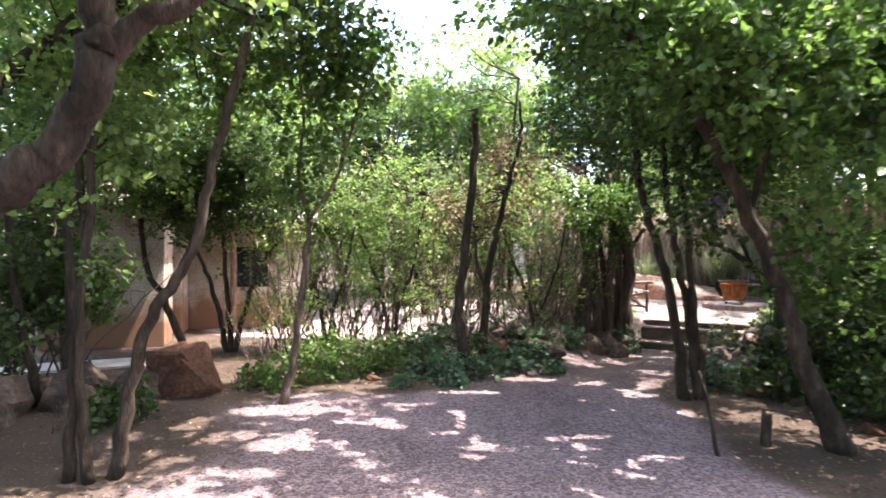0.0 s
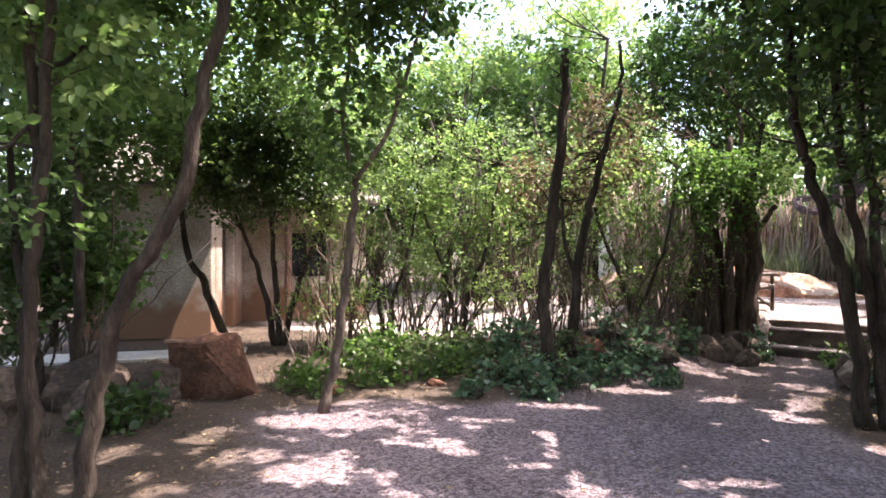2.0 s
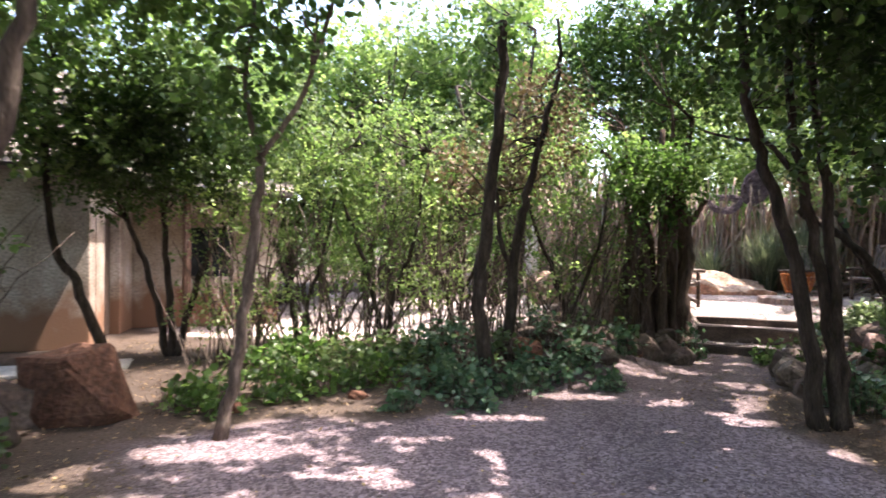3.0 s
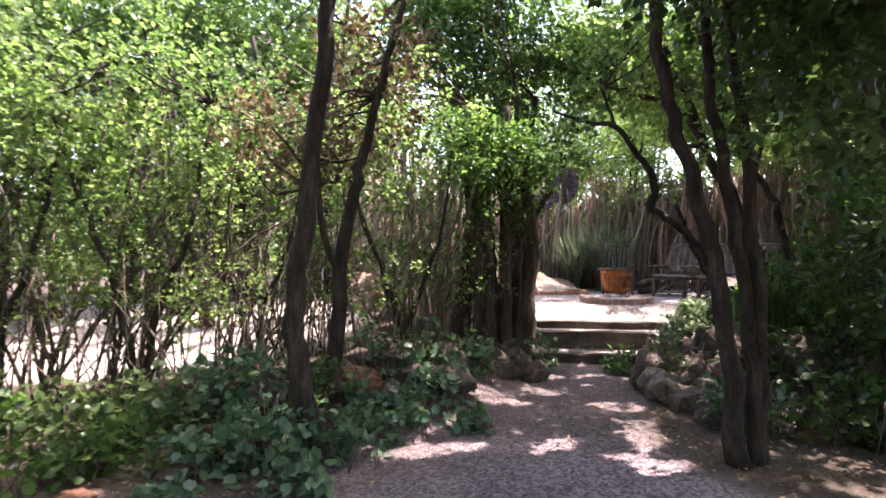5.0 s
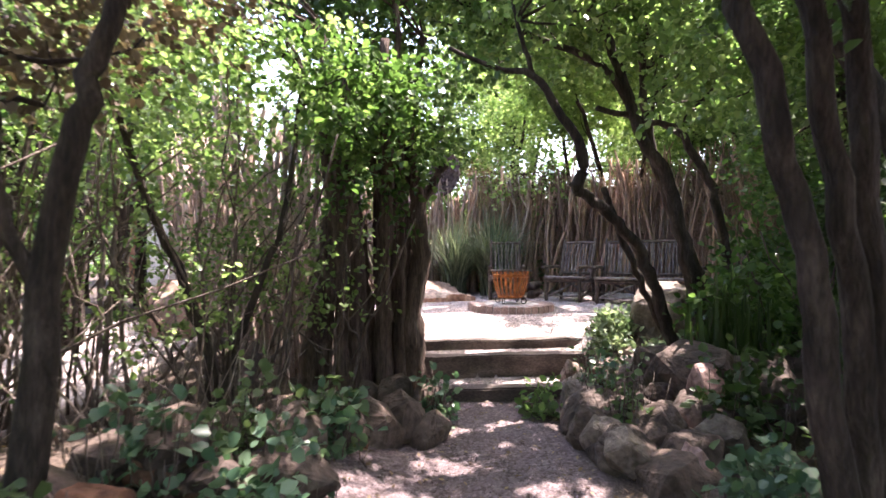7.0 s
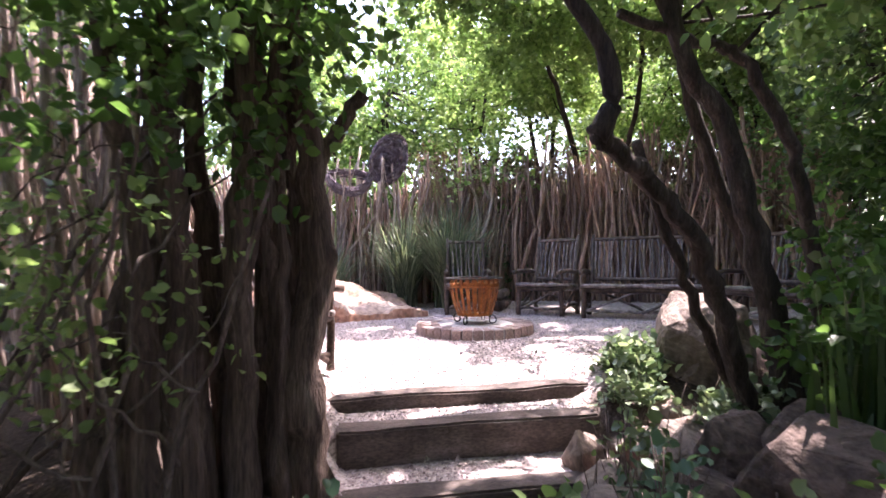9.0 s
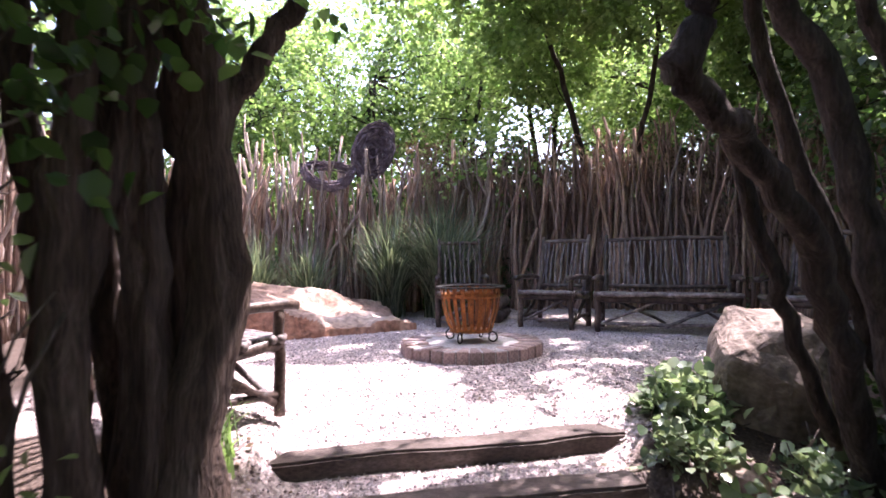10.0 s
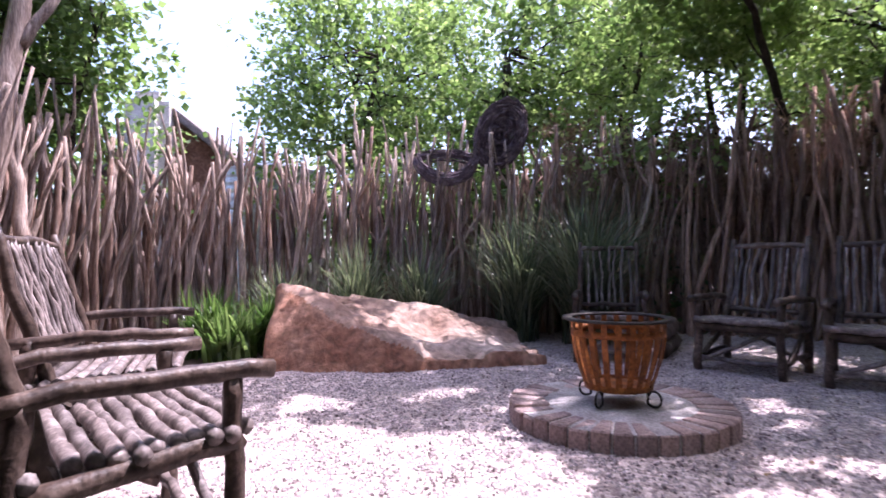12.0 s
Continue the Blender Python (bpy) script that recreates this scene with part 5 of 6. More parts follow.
# Several crown parts lie above the view, added only to shade the patio.
tree("tall tree leaning over the patio from behind the fence", (11.6, 14.6, 0.5),
     [([(11.9, 14.6, 0.5), (11.6, 14.6, 2.4), (10.9, 14.5, 4.0), (9.8, 14.3, 5.4)], 0.075, 0.03), ([(11.7, 14.4, 0.5), (11.5, 13.8, 2.5), (11.0, 13.0, 4.2), (10.4, 12.6, 5.2)], 0.06, 0.03)],
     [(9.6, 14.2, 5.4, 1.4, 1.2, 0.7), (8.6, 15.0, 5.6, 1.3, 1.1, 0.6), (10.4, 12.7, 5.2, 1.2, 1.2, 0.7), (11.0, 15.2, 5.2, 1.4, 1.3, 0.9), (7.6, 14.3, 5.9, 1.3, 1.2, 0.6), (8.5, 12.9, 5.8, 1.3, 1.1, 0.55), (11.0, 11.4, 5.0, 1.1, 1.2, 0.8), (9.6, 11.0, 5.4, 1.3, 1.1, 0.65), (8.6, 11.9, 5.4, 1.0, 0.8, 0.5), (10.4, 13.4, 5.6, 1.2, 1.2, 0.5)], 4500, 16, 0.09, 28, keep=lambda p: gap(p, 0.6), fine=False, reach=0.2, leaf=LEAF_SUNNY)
tree("leafy tree shading the thicket beside the path", (6.6, 7.2, 0.1),
     [([(6.6, 7.2, 0.0), (6.3, 7.6, 2.2), (5.8, 8.2, 3.8), (5.0, 9.0, 5.0)], 0.12, 0.05)],
     [(4.6, 9.2, 5.3, 1.3, 1.1, 0.5), (5.8, 8.0, 5.0, 1.4, 1.3, 0.7), (3.6, 9.2, 5.6, 1.2, 1.0, 0.4), (6.8, 9.0, 5.2, 1.3, 1.3, 0.7), (4.6, 10.9, 5.4, 1.0, 0.8, 0.4), (7.4, 7.4, 4.4, 1.3, 1.3, 1.0)], 1700, 14, 0.085, 29, keep=gap, fine=False, leaf=LEAF_BRIGHT)


tree("dense dark-leaved tree rising behind the stake fence", (12.3, 11.4, 0.5),
     [([(12.3, 11.4, 0.45), (12.2, 11.4, 2.4), (12.0, 11.6, 4.0), (11.7, 11.8, 5.2)], 0.09, 0.03), ([(12.4, 11.2, 0.45), (12.5, 10.9, 2.6), (12.3, 10.4, 4.4)], 0.06, 0.03)],
     [(11.9, 11.9, 4.6, 0.9, 1.0, 0.7), (12.1, 10.8, 4.2, 0.9, 0.9, 0.8), (12.4, 12.8, 4.3, 0.9, 0.9, 0.8), (12.2, 11.6, 3.4, 0.8, 1.0, 0.6), (12.0, 10.0, 3.6, 0.8, 0.8, 0.7), (12.6, 13.6, 3.6, 0.8, 0.8, 0.7), (11.6, 11.0, 5.4, 1.0, 1.1, 0.5)], 1900, 14, 0.085, 33, fine=False, leaf=LEAF_BRIGHT,
     limbs=[([(12.2, 11.4, 2.4), (11.9, 12.1, 3.3), (11.8, 12.9, 4.4)], 0.05, 0.02), ([(12.2, 11.4, 2.6), (11.8, 11.0, 3.6), (11.6, 10.3, 4.8)], 0.045, 0.018), ([(12.1, 11.5, 3.2), (11.6, 11.9, 4.2), (11.4, 12.4, 5.3)], 0.035, 0.014)])
tree("bright green tree leaning over the fence corner", (2.6, 16.5, 0.5),
     [([(2.6, 16.5, 0.45), (2.7, 16.4, 2.2), (2.6, 16.2, 4.2)], 0.07, 0.03), ([(2.7, 16.5, 0.45), (3.0, 16.5, 2.2), (3.3, 16.3, 3.9)], 0.05, 0.02)],
     [(3.2, 16.2, 4.1, 0.45, 0.5, 0.6), (2.4, 16.0, 4.4, 0.8, 0.6, 0.6), (2.9, 16.6, 3.4, 0.5, 0.5, 0.5), (1.7, 15.9, 3.7, 0.7, 0.6, 0.6), (3.0, 15.9, 4.9, 0.7, 0.6, 0.4)], 750, 14, 0.075, 34, leaf=LEAF_BRIGHT)


def far_woods():
    rng = np.random.default_rng(55)
    bl = []
    for _ in range(150):
        a = rng.uniform(0, 2 * np.pi)
        r = rng.uniform(24, 42)
        bl.append((3 + r * math.cos(a), 9 + r * math.sin(a), rng.uniform(0.5, 4.5), rng.uniform(2, 3.5), rng.uniform(2, 3.5), rng.uniform(1.5, 2.5)))
    v, q = leaf_cloud(bl, 5500, 10, 0.42, rng, 0.9)
    tagged(part("far_woods", [(v, q)], LEAF), "belt of green woodland far behind the garden", "woodland", kind="stuff")


far_woods()


for k, (x, y) in enumerate(((-0.9, 9.8), (-2.1, 10.1), (1.7, 10.2), (0.1, 10.7))):
    tree("forked slender shrub tree in the thicket", (x, y, hz(x, y)),
         [([(x, y, hz(x, y) - 0.02), (x - 0.12, y, 0.8), (x - 0.42, y + 0.1, 1.7), (x - 0.75, y + 0.1, 2.7)], 0.045, 0.015), ([(x + 0.03, y, hz(x, y) - 0.02), (x + 0.12, y, 0.8), (x + 0.4, y - 0.1, 1.6), (x + 0.6, y, 2.8)], 0.04, 0.013)],
         [(x - 0.5, y, 2.6, 0.5, 0.4, 0.4), (x + 0.5, y, 2.8, 0.5, 0.4, 0.45), (x, y, 3.3, 0.5, 0.4, 0.4)], 150, 13, 0.055, 600 + k, leaf=LEAF_GREY if k % 2 else LEAF_BRIGHT, web=16)


def dry_twigs():
    rng = np.random.default_rng(66)
    pieces = []
    for _ in range(210):
        a = rng.random() * 0.9
        x, y = -3.2 + 5.8 * a + rng.normal(0, 0.2), 8.7 + 1.4 * a + rng.uniform(0, 1.2)
        g = hz(x, y)
        d = np.array((rng.normal(0, 0.35), rng.normal(0, 0.25), rng.uniform(0.3, 1.4)))
        s = np.array((x, y, g - 0.02))
        pieces.append(tube([s, s + d * 0.5 + rng.normal(0, 0.05, 3), s + d], rng.uniform(0.004, 0.009), 0.002, 4, 5, 0.01, rng))
    tagged(part("dry_twigs", pieces, STAKE), "thin pale dry twigs standing in the thicket", "twigs", kind="stuff")


dry_twigs()


# ---- rocks ----
rr = random.Random(61)
BED = "rocks edging the planted bed"
for i in range(44):
    a = i / 43
    x, y = -0.1 + 3.05 * a + rr.gauss(0, 0.15), 8.4 + 1.55 * a + rr.gauss(0, 0.22)
    s = rr.uniform(0.11, 0.25)
    rock("rock", (x, y, hz(x, y) - 0.02), (s * 1.3, s, s * rr.uniform(0.8, 1.3)), 70 + i, ROCK if i % 4 else ROCK_RED, "brown weathered rock edging the planted bed", "rock", BED, rr.uniform(0, 360))
PILE = "rocks banked beside the steps"
for i, (x, y, s, h) in enumerate(((3.95, 8.75, 0.2, 0.42), (3.8, 8.4, 0.2, 0.38), (4.15, 9.05, 0.2, 0.45), (4.4, 9.3, 0.2, 0.5), (4.3, 8.6, 0.22, 0.45), (4.6, 8.95, 0.2, 0.45), (3.75, 8.0, 0.2, 0.3), (4.75, 9.5, 0.2, 0.45),
                               (4.95, 9.65, 0.17, 0.3), (4.05, 8.15, 0.25, 0.42), (4.9, 9.1, 0.24, 0.5), (5.15, 9.45, 0.18, 0.3), (4.55, 8.3, 0.24, 0.45), (3.62, 7.65, 0.16, 0.2), (5.0, 8.6, 0.3, 0.6), (4.7, 9.28, 0.16, 0.3), (5.35, 8.75, 0.28, 0.5), (5.5, 8.3, 0.3, 0.55), (5.15, 8.15, 0.28, 0.5), (5.25, 9.15, 0.22, 0.45), (5.5, 9.5, 0.2, 0.35))):
    rock("rock", (x, y, hz(x, y) - 0.04), (s * 1.5, s * 1.2, h * 0.85), 210 + i, ROCK_RED if i in (4, 8) else ROCK_TAN if y > 9.2 else ROCK, "rough brown rock stacked in the bank beside the steps", "rock", PILE, rr.uniform(0, 360), 13)
for i in range(20):
    a, b = rr.random(), rr.gauss(0, 0.16)
    x, y, q = 3.85 + 1.1 * a + b, 8.0 + 1.45 * a - b * 0.8, rr.uniform(0.1, 0.18)
    rock("rock", (x, y, hz(x, y) + 0.12 * (1 - abs(b) * 2)), (q * 1.35, q, q * 1.5), 330 + i, ROCK_TAN if i % 3 == 0 else ROCK, "rough brown rock stacked in the bank beside the steps", "rock", PILE, rr.uniform(0, 360), 12)
for i, (x, y, q, h) in enumerate(((2.9, 9.72, 0.26, 0.4), (3.2, 9.95, 0.2, 0.35), (2.6, 9.6, 0.28, 0.4), (2.3, 9.45, 0.2, 0.3), (3.0, 10.0, 0.22, 0.45), (2.85, 10.28, 0.2, 0.4))):
    rock("rock", (x, y, hz(x, y) - 0.04), (q, q * 0.85, h), 260 + i, ROCK, "dark brown rock at the foot of the fluted tree", "rock", BED, rr.uniform(0, 360))
rock("rock", (4.63, 8.34, hz(4.63, 8.34) - 0.04), (0.24, 0.2, 0.5), 281, ROCK_PINK, "pinkish sunlit rock on top of the bank", "rock", PILE, 20, 9)
rock("rock", (3.85, 7.9, hz(3.85, 7.9) - 0.04), (0.14, 0.12, 0.3), 282, ROCK_PINK, "pinkish rock in the bank beside the path", "rock", PILE, 70, 9)
rock("boulder", (6.6, 9.92, 0.36), (0.47, 0.43, 0.76), 140, ROCK_TAN, "large rounded grey-brown boulder behind the leaning trunks", "boulder", "", 25, 40, 0.035)
rock("boulder", (-3.38, 7.25, -0.03), (0.56, 0.42, 0.80), 141, ROCK_RED, "squarish rusty red boulder edging the yard", "boulder", "", 10, 12)
for i, (x, y, s) in enumerate(((-3.75, 6.9, 0.35), (-4.3, 6.6, 0.4), (-4.9, 6.2, 0.4), (-3.9, 7.5, 0.3), (-4.6, 7.2, 0.3), (-5.4, 5.9, 0.4), (-4.1, 6.3, 0.28), (-4.7, 5.75, 0.3), (-3.5, 6.55, 0.22), (-4.9, 6.7, 0.3), (-5.2, 5.3, 0.35))):
    rock("rock", (x, y, -0.03), (s, s * 0.8, s * 1.3), 150 + i, ROCK, "dark brown rock edging the yard in shade", "rock", "rocks along the yard", rr.uniform(0, 360))
for i, (x, y) in enumerate(((-1.0, 7.85), (-0.5, 8.0), (-2.1, 7.5), (0.0, 8.15), (2.4, 9.45), (2.75, 9.75), (3.9, 7.0), (4.2, 6.6), (4.3, 5.6))):
    s = rr.uniform(0.09, 0.15)
    rock("rock", (x, y, hz(x, y) - 0.02), (s * 1.2, s, s * 1.1), 160 + i, ROCK if i % 2 else ROCK_RED, "small brown rock among the ground cover", "rock", BED, rr.uniform(0, 360), 12)


# ---- low plants ----
def ground_cover(name, x, y, rx, ry, tall, twigs, leaf, seed, label, size=0.07):
    rng = np.random.default_rng(seed)
    bl = [(x + rng.uniform(-0.6, 0.6) * rx, y + rng.uniform(-0.6, 0.6) * ry, hz(x, y) + tall * rng.uniform(0.3, 0.6), rx * 0.45, ry * 0.45, tall * 0.5) for _ in range(6)]
    root = thing(name, (x, y, hz(x, y)), label, "plant")
    off = np.array((x, y, hz(x, y)))
    st = []
    for _ in range(26):
        a, b = x + rng.uniform(-0.8, 0.8) * rx, y + rng.uniform(-0.8, 0.8) * ry
        st.append(tube([(a, b, hz(a, b) - 0.01), (a + rng.normal(0, 0.06), b + rng.normal(0, 0.06), hz(a, b) + tall * rng.uniform(0.5, 1))], 0.005, 0.003, 4, 4, 0.01, rng))
    tagged(part("stemwork", [(p[0] - off, *p[1:]) for p in st], BARK_PALE, root), kind="stuff")
    v, q = leaf_cloud(bl, twigs, 7, size, rng, 0.12, slim=0.5, droop=0.0, fine=True)
    v[:, 2] = np.maximum(v[:, 2], height(v[:, 0], v[:, 1]) + 0.012)
    tagged(part("foliage", [(v - off, q)], leaf, root), kind="stuff")


CL = "low green ground cover with broad leaves"
for i, (x, y, rx, ry, h, n, lf) in enumerate(((0.9, 8.35, 0.55, 0.35, 0.3, 55, COVER), (0.35, 7.9, 0.5, 0.3, 0.25, 42, COVER), (1.5, 8.75, 0.5, 0.3, 0.3, 60, COVER), (-0.3, 8.1, 0.5, 0.35, 0.26, 60, COVER),
                                          (-1.1, 8.2, 0.6, 0.4, 0.3, 65, LEAF), (-1.9, 8.0, 0.6, 0.45, 0.3, 65, LEAF), (-2.5, 7.6, 0.45, 0.4, 0.3, 60, LEAF), (0.0, 8.9, 0.7, 0.45, 0.35, 80, COVER), (-0.9, 9.0, 0.8, 0.5, 0.4, 120, LEAF_GREY),
                                          (-2.0, 9.0, 0.8, 0.5, 0.4, 120, LEAF), (2.0, 9.3, 0.35, 0.25, 0.25, 50, COVER), (0.1, 7.5, 0.25, 0.18, 0.14, 26, COVER), (-0.55, 7.45, 0.13, 0.11, 0.16, 20, COVER), (1.7, 8.3, 0.2, 0.15, 0.12, 24, COVER),
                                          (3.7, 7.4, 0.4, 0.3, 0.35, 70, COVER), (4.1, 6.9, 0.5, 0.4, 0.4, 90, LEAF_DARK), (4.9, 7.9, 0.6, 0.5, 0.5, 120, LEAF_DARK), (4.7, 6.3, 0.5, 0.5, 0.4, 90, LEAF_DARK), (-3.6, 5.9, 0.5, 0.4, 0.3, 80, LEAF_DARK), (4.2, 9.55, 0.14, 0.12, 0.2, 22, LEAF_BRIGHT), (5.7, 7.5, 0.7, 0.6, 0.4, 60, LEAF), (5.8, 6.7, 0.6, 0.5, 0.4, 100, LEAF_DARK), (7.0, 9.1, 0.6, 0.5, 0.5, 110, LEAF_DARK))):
    ground_cover("ground_cover", x, y, rx, ry, h, n, lf, 500 + i, CL)
for i, (x, y, q) in enumerate(((0.55, 8.75, 0.3), (1.05, 8.95, 0.28), (1.55, 9.15, 0.25), (0.2, 8.45, 0.3), (2.1, 9.35, 0.2), (3.3, 9.85, 0.14), (4.05, 8.55, 0.16), (4.45, 9.1, 0.22), (4.75, 9.45, 0.22))):
    ground_cover("ground_cover", x, y, q, q * 0.8, 0.42 + 0.2 * (i > 5), 26, COVER if i % 2 else LEAF_GREY, 560 + i, "low green plant growing between the rocks", 0.06)
ground_cover("leafy_bush", 6.05, 10.15, 0.32, 0.28, 0.2, 110, IVY, 540, "bright green leafy bush beside the boulder", 0.07)
ground_cover("leafy_bush", 5.68, 10.0, 0.22, 0.2, 0.16, 55, IVY, 541, "bright green leafy bush beside the boulder", 0.055)
ground_cover("leafy_bush", 5.9, 9.4, 0.4, 0.3, 0.35, 90, IVY, 542, "low green bush between the leaning trunks", 0.065)
for k, (x, y, n) in enumerate(((5.3, 8.45, 80), (5.45, 8.5, 50), (5.2, 8.58, 40))):
    grass_clump("strap_leaf_plant", (x, y), n, 1.05, 0.14, 80 + k, "dark upright strap-leaved plant above the rocks", 0.02, LEAF_DARK, "plant")
for i, (x, y, q, h) in enumerate(((5.0, 9.92, 0.17, 0.3), (5.3, 9.7, 0.2, 0.3), (5.55, 9.5, 0.2, 0.32), (5.25, 9.35, 0.22, 0.3), (5.1, 9.55, 0.14, 0.22), (5.75, 9.75, 0.15, 0.22))):
    rock("rock", (x, y, hz(x, y) - 0.05), (q, q * 0.85, h), 300 + i, ROCK_PINK if i == 2 else ROCK_TAN, "grey-brown rock beside the upper step", "rock", PILE, rr.uniform(0, 360), 11)
rock("boulder", (1.95, 12.9, hz(1.95, 12.9) - 0.1), (0.4, 0.36, 0.72), 310, SANDSTONE, "pale tan boulder in the sun behind the thicket", "boulder", "", 30, 20)


# ---- the house beyond the yard ----
def house():
    root = thing("house", (-5.3, 10.6, 0), "limewashed plaster cottage with a thatched roof behind the trees", "house", "", 14)
    L, D, H, T = 2.1, 4.2, 2.7, 0.28
    def wall(nm, x0, x1, y0, y1, z0, z1):
        return part_of_bm(nm, box(x0, x1, y0, y1, z0, z1, 0.012), PLASTER, root)
    wall("wall", -L, 0, 0, T, 0, H)
    wall("wall", -T, 0, T + 0.002, 0.7, 0, H)
    wall("wall", -T, 0, 1.5, 2.4, 0, H)
    wall("wall", -T, 0, 3.3, D, 0, H)
    wall("wall", -T + 0.003, -0.003, 0.702, 1.498, 2.05, H)
    wall("wall", -T + 0.003, -0.003, 2.402, 3.298, 0, 0.95)
    wall("wall", -T + 0.003, -0.003, 2.402, 3.298, 1.95, H)
    wall("wall", -L, -T - 0.002, D - T, D, 0, H)
    wall("wall", -L, -L + T, T + 0.002, D - T - 0.002, 0, H)
    part_of_bm("door", box(-0.2, -0.14, 0.72, 1.48, 0.02, 2.03, 0.01), POLE, root, "dark wooden door")
    for x0, x1, y0, y1, z0, z1 in ((-0.15, -0.13, 2.41, 3.29, 0.96, 1.94),):
        w = part_of_bm("window", box(x0, x1, y0, y1, z0, z1, 0), DARKGLASS, root, "dark glass pane")
        zc = (z0 + z1) / 2
        part_of_bm("frame", box(x0, x1, y0 - 0.02, y1 + 0.02, zc - 0.03, zc + 0.03, 0.005), POLE, w)
    wall("wall", 0.004, 0.95, 2.3, 2.55, 0, 2.45)
    wall("wall", 1.75, 2.6, 2.3, 2.55, 0, 2.45)
    wall("wall", 0.952, 1.748, 2.303, 2.547, 0, 0.95)
    wall("wall", 0.952, 1.748, 2.303, 2.547, 1.9, 2.45)
    w = part_of_bm("window", box(0.953, 1.747, 2.4, 2.42, 0.953, 1.897, 0), DARKGLASS, root, "dark glass pane of the side wing")
    part_of_bm("frame", box(1.32, 1.38, 2.38, 2.44, 0.956, 1.894, 0.005), POLE, w)
    part("porch_post", [tube([(1.05, 1.55, 0), (1.07, 1.55, 1.3), (1.05, 1.55, 2.5)], 0.075, 0.065, 8, 6, 0.008)], BARK_BROWN, root)
    ob = part_of_bm("wing_roof", box(0.3, 2.9, 0, 1.6, 0, 0.12, 0.03), THATCH, root, "grey thatched porch roof")
    ob.matrix_basis = pose(0, 1.3, 2.42, 14, 0, 0)
    bm = bmesh.new()
    o = 0.55
    c = [(-L - o, -o, H - 0.1), (o, -o, H - 0.1), (o, D + o, H - 0.1), (-L - o, D + o, H - 0.1), (-L + 1.2, D / 2, H + 2.0), (-1.2, D / 2, H + 2.0)]
    vs = [bm.verts.new(p) for p in c]
    for f in ((0, 1, 5, 4), (1, 2, 5), (2, 3, 4, 5), (3, 0, 4), (3, 2, 1, 0)):
        bm.faces.new([vs[i] for i in f])
    bmesh.ops.bevel(bm, geom=bm.edges[:], offset=0.08, segments=2, affect="EDGES")
    part_of_bm("roof", bm, THATCH, root, "grey thatched roof")
    for x in (-L - 2.2, -L - 1.1, -L - 0.1):
        part("porch_post", [tube([(x, -0.6, 0), (x, -0.6, 2.2)], 0.07, 0.06, 8, 5, 0.008)], BARK, root)
    part_of_bm("porch_beam", box(-L - 2.5, -L + 0.2, -0.68, -0.52, 2.2, 2.38, 0.015), CONCRETE, root)
    for p in ((-L - 2.4, -L - 0.05),):
        part_of_bm("porch_rail", box(p[0], p[1], -0.64, -0.56, 0.95, 1.03, 0.01), POLE, root)


house()
tagged(part_of_bm("paved_edge", box(-3.6, 1.2, -0.35, 0.35, -0.05, 0.03, 0.01), CONCRETE), "pale concrete path edge before the cottage", "path", kind="structure").matrix_world = pose(-5.2, 9.0, 0.0, 0, 0, 22)


# ---- what stands beyond the fence ----
def hut():
    root = thing("cottage", (3.9, 24.0, 0.3), "brown-walled cottage with a grey thatched roof and white chimney", "house", "", -20)
    bm = bmesh.new()
    W, D, e, r = 1.6, 4.0, 3.2, 4.5
    v = [bm.verts.new(c) for y in (0, D) for c in ((-W, y, 0), (W, y, 0), (W, y, e), (0, y, r), (-W, y, e))]
    for f in ((0, 1, 2, 3, 4), (9, 8, 7, 6, 5), (1, 6, 7, 2), (5, 0, 4, 9)):
        bm.faces.new([v[k] for k in f])
    part_of_bm("wall", bm, SANDSTONE_RUST, root)
    part_of_bm("chimney", box(-0.85, 0.1, -0.75, -0.03, 0, 4.95, 0.22), CONCRETE, root, "whitewashed chimney breast with a rounded top")
    for sx in (-1, 1):
        a = math.degrees(math.atan2(r - e, W))
        ob = part_of_bm("roof", box(0, 2.75, -0.4, D + 0.4, 0, 0.16, 0.03), THATCH, root, "grey roof slope")
        ob.matrix_basis = pose(0, 0, r + 0.03, 0, a if sx > 0 else 180 - a, 0)
    t = thing("water_tank", (5.7, 21.2, 0.3), "ribbed corrugated steel water tank beyond the fence", "water tank")
    zs = np.linspace(0, 2.9, 60)
    a = np.arange(36) * 2 * np.pi / 36
    r = 1.0 + 0.018 * np.sin(zs * 2 * np.pi / 0.145)
    v = np.stack((r[:, None] * np.cos(a), r[:, None] * np.sin(a), zs[:, None] + 0 * a), -1).reshape(-1, 3)
    i, j = np.meshgrid(np.arange(59), np.arange(36), indexing="ij")
    q = np.stack((i * 36 + j, i * 36 + (j + 1) % 36, (i + 1) * 36 + (j + 1) % 36, (i + 1) * 36 + j), -1).reshape(-1, 4)
    part("shell", [(v, q)], TIN, t)
    part("lid", [tube([(0, 0, 2.9), (0, 0, 3.05)], 1.02, 0.6, 36, 3)], TIN, t)


hut()


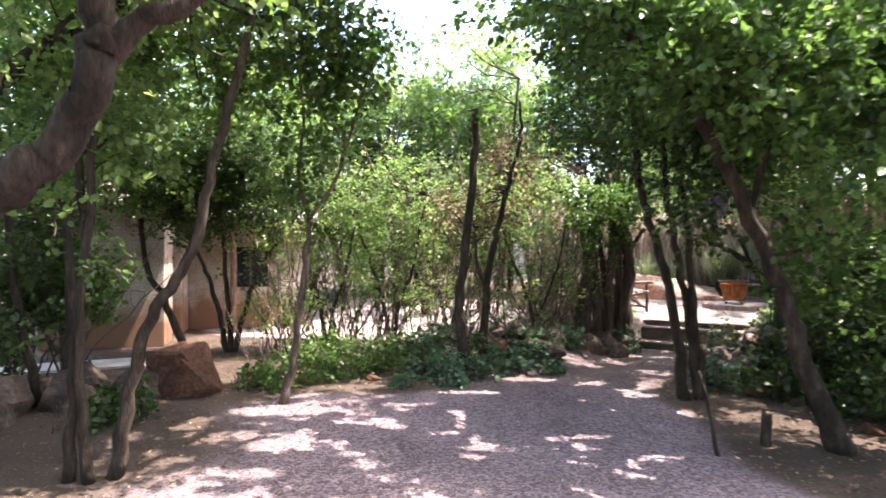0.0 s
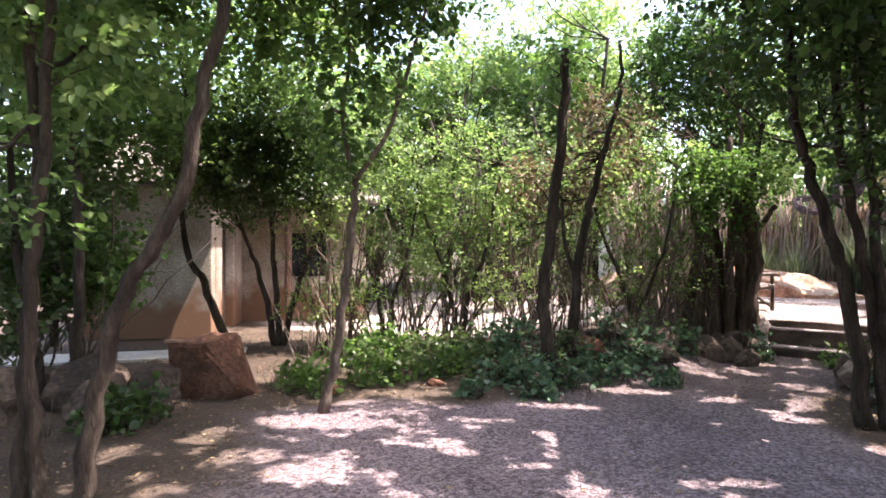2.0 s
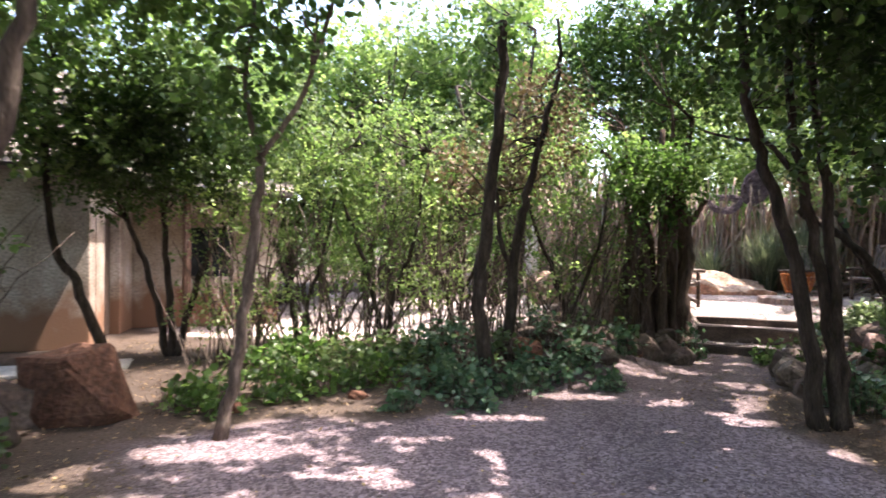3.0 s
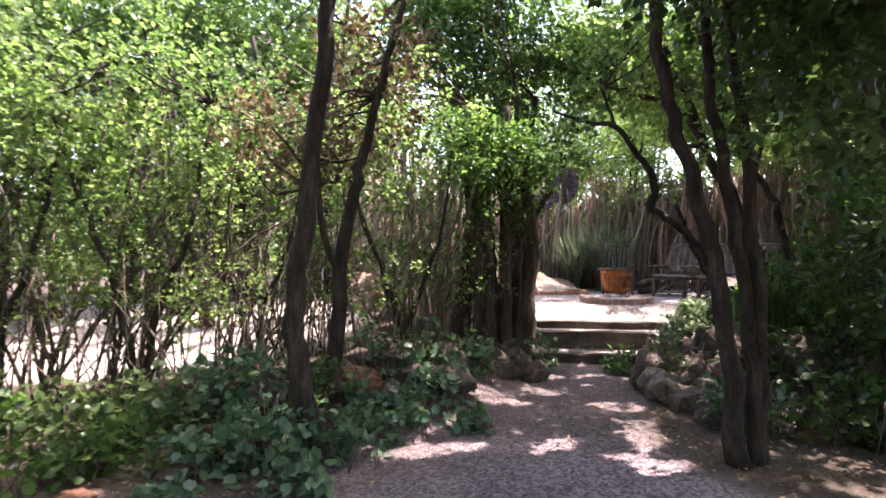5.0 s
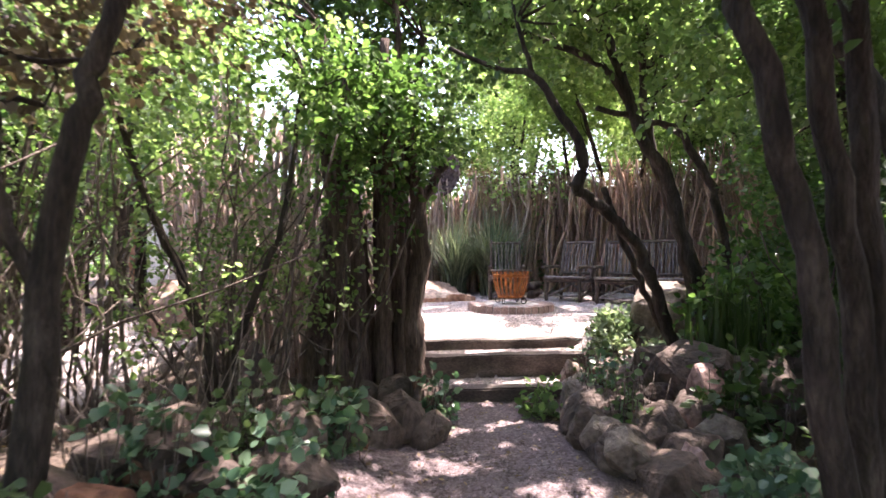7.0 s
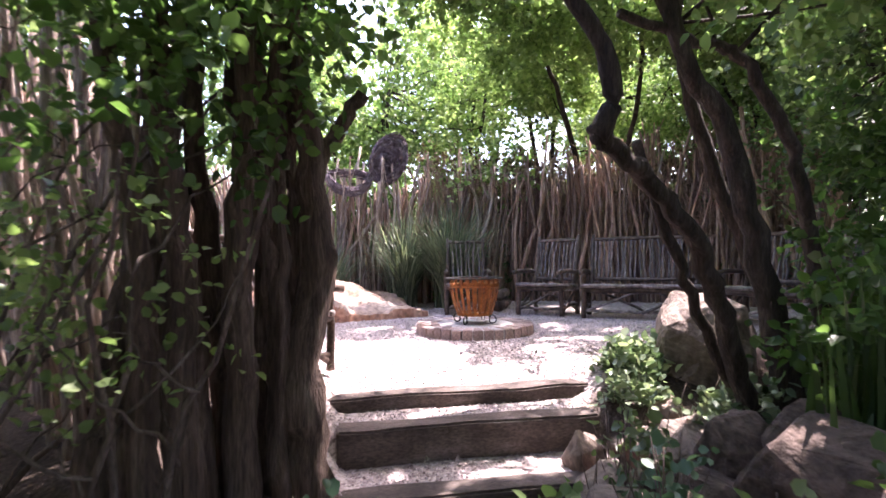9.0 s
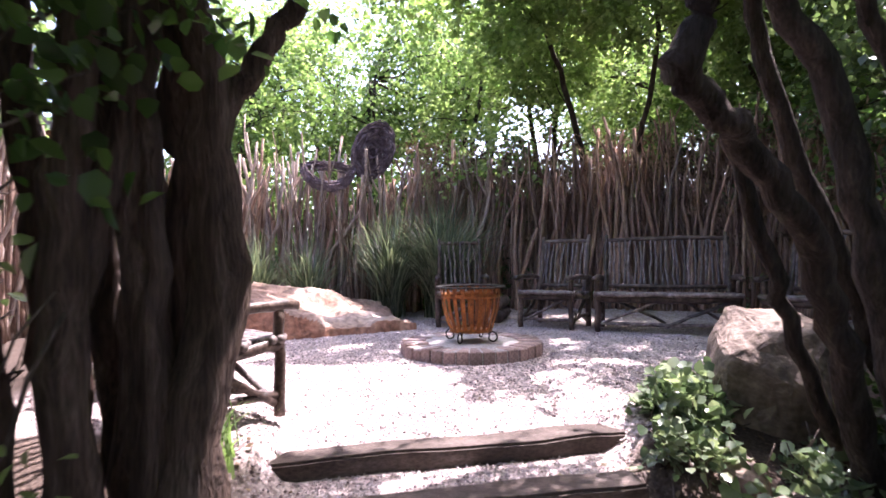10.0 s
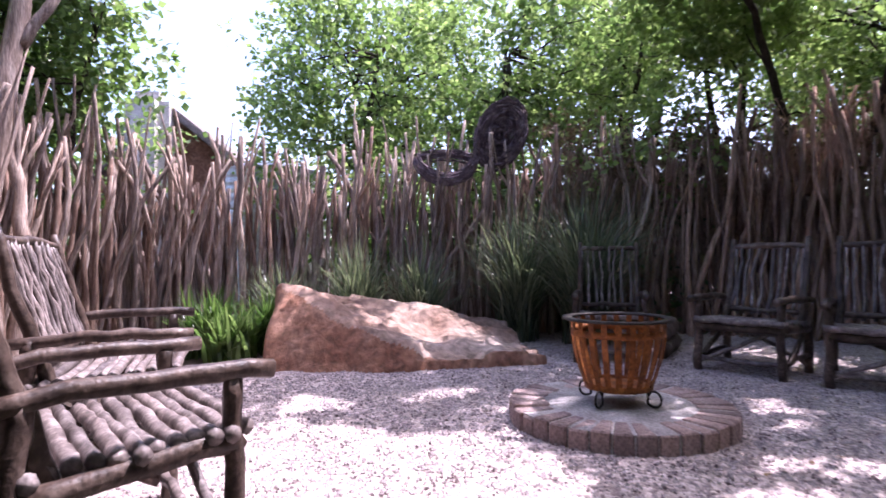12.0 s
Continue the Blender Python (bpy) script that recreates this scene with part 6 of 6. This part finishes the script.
# ---- stone wall beside the benches ----
def stone_wall():
    root = thing("stone_wall", (9.9, 8.9, hz(9.9, 8.9)), "low dry-stone wall of pale brown stones", "wall", "", 40)
    rng = random.Random(17)
    part_of_bm("core", box(0.03, 1.57, 0.04, 0.26, 0, 0.93, 0), ROCK, root)
    part_of_bm("capstone", box(-0.03, 1.63, -0.04, 0.34, 0.95, 1.03, 0.02), CONCRETE, root)
    z = 0.0
    while z < 0.92:
        h, x = rng.uniform(0.11, 0.17), 0.0
        h = min(h, 0.945 - z)
        while x < 1.55:
            w = min(rng.uniform(0.14, 0.32), 1.6 - x)
            ob = part_of_bm("stone", box(x + 0.008, x + w - 0.008, rng.uniform(0, 0.02), 0.3, z + 0.006, z + h - 0.006, 0.018), SANDSTONE if rng.random() < 0.3 else ROCK, root)
            x += w
        z += h


stone_wall()


# ---- loose stones and fallen leaves ----
def scatter_pebbles(name, n, where, lo, hi, area, material, label, seed):
    rng = np.random.default_rng(seed)
    x, y = rng.uniform(area[0], area[1], n), rng.uniform(area[2], area[3], n)
    ok = where(x, y) > rng.random(n)
    x, y = x[ok], y[ok]
    n = len(x)
    s = rng.uniform(lo, hi, n)
    o = np.array([(1, 0, 0), (-1, 0, 0), (0, 1, 0), (0, -1, 0), (0, 0, 0.7), (0, 0, -0.5)], float)
    a = rng.uniform(0, 6.28, n)
    j = o[None] * rng.uniform(0.6, 1.3, (n, 6, 1)) * s[:, None, None]
    c, d = np.cos(a)[:, None], np.sin(a)[:, None]
    px, py = j[..., 0] * c - j[..., 1] * d, j[..., 0] * d + j[..., 1] * c
    v = np.stack((px + x[:, None], py + y[:, None], j[..., 2] + (height(x, y) + s * 0.25)[:, None]), -1).reshape(-1, 3)
    f = np.array([(0, 2, 4), (2, 1, 4), (1, 3, 4), (3, 0, 4), (2, 0, 5), (1, 2, 5), (3, 1, 5), (0, 3, 5)])
    q = (np.arange(n)[:, None, None] * 6 + f[None]).reshape(-1, 3)
    tagged(part(name, [(v, q)], material, None, "", False), label, "gravel", kind="stuff")


scatter_pebbles("patio_gravel", 36000, on_patio, 0.005, 0.014, (3.2, 8.8, 10.2, 14.8), PEBBLE, "pale pinkish gravel stones loose on the patio", 1)
scatter_pebbles("patio_chips", 5000, on_patio, 0.006, 0.014, (3.2, 8.8, 10.2, 14.8), PEBBLE_DARK, "darker gravel chips strewn over the patio", 5)
scatter_pebbles("yard_gravel", 42000, lambda x, y: on_yard(x, y), 0.004, 0.011, (-3.0, 4.8, 3.0, 10.4), PEBBLE_DARK, "purplish grey gravel stones loose on the yard", 2)


def litter(n, area, where, seed, name="fallen_leaves"):
    rng = np.random.default_rng(seed)
    x, y = rng.uniform(area[0], area[1], n), rng.uniform(area[2], area[3], n)
    ok = where(x, y) > rng.random(n)
    x, y = x[ok], y[ok]
    n = len(x)
    a, L = rng.uniform(0, 6.28, n), rng.uniform(0.02, 0.05, n)
    d = np.stack((np.cos(a), np.sin(a), rng.normal(0, 0.25, n)), -1)
    s = np.stack((-np.sin(a), np.cos(a), rng.normal(0, 0.25, n)), -1)
    b = np.stack((x, y, height(x, y) + 0.012), -1)
    v = np.stack((b, b + d * L[:, None] * 0.5 + s * L[:, None] * 0.3 + [0, 0, 0.004], b + d * L[:, None], b + d * L[:, None] * 0.5 - s * L[:, None] * 0.3), 1).reshape(-1, 3)
    tagged(part(name, [(v, np.arange(4 * n).reshape(-1, 4))], LITTER), "dry brown fallen leaves strewn on the soil", "leaf litter", kind="stuff")


litter(16000, (-6, 7, 3, 11.5), lambda x, y: 1.0 - 0.93 * on_yard(x, y) - 0.9 * on_patio(x, y), 3)
tagged(part("stump", [tube([(3.04, 5.25, -0.03), (3.05, 5.25, 0.3)], 0.05, 0.045, 9, 5, 0.004, None, 0, 0.06)], BARK), "short dark cut stump in the gravel", "stump")
tagged(part("stick", [tube([(2.46, 4.98, -0.02), (2.4, 5.0, 0.35), (2.3, 5.0, 0.75)], 0.022, 0.012, 6, 8, 0.006)], BARK), "thin bare dark stick standing in the gravel", "stick")
for k, (x, y, dz) in enumerate(((8.55, 14.0, 0.0), (8.7, 14.12, 0.0), (8.62, 14.06, 0.15))):
    g = hz(x, y) + 0.08 + dz
    log = tagged(part("log", [tube([(x - 0.3, y - 0.22, g), (x, y, g + 0.01), (x + 0.3, y + 0.2, g)], 0.085, 0.08, 10, 8, 0.006, np.random.default_rng(700 + k), 0, 0.08)], BARK_PALE), "short grey cut log lying on the gravel by the fence", "log", "logs by the fence")
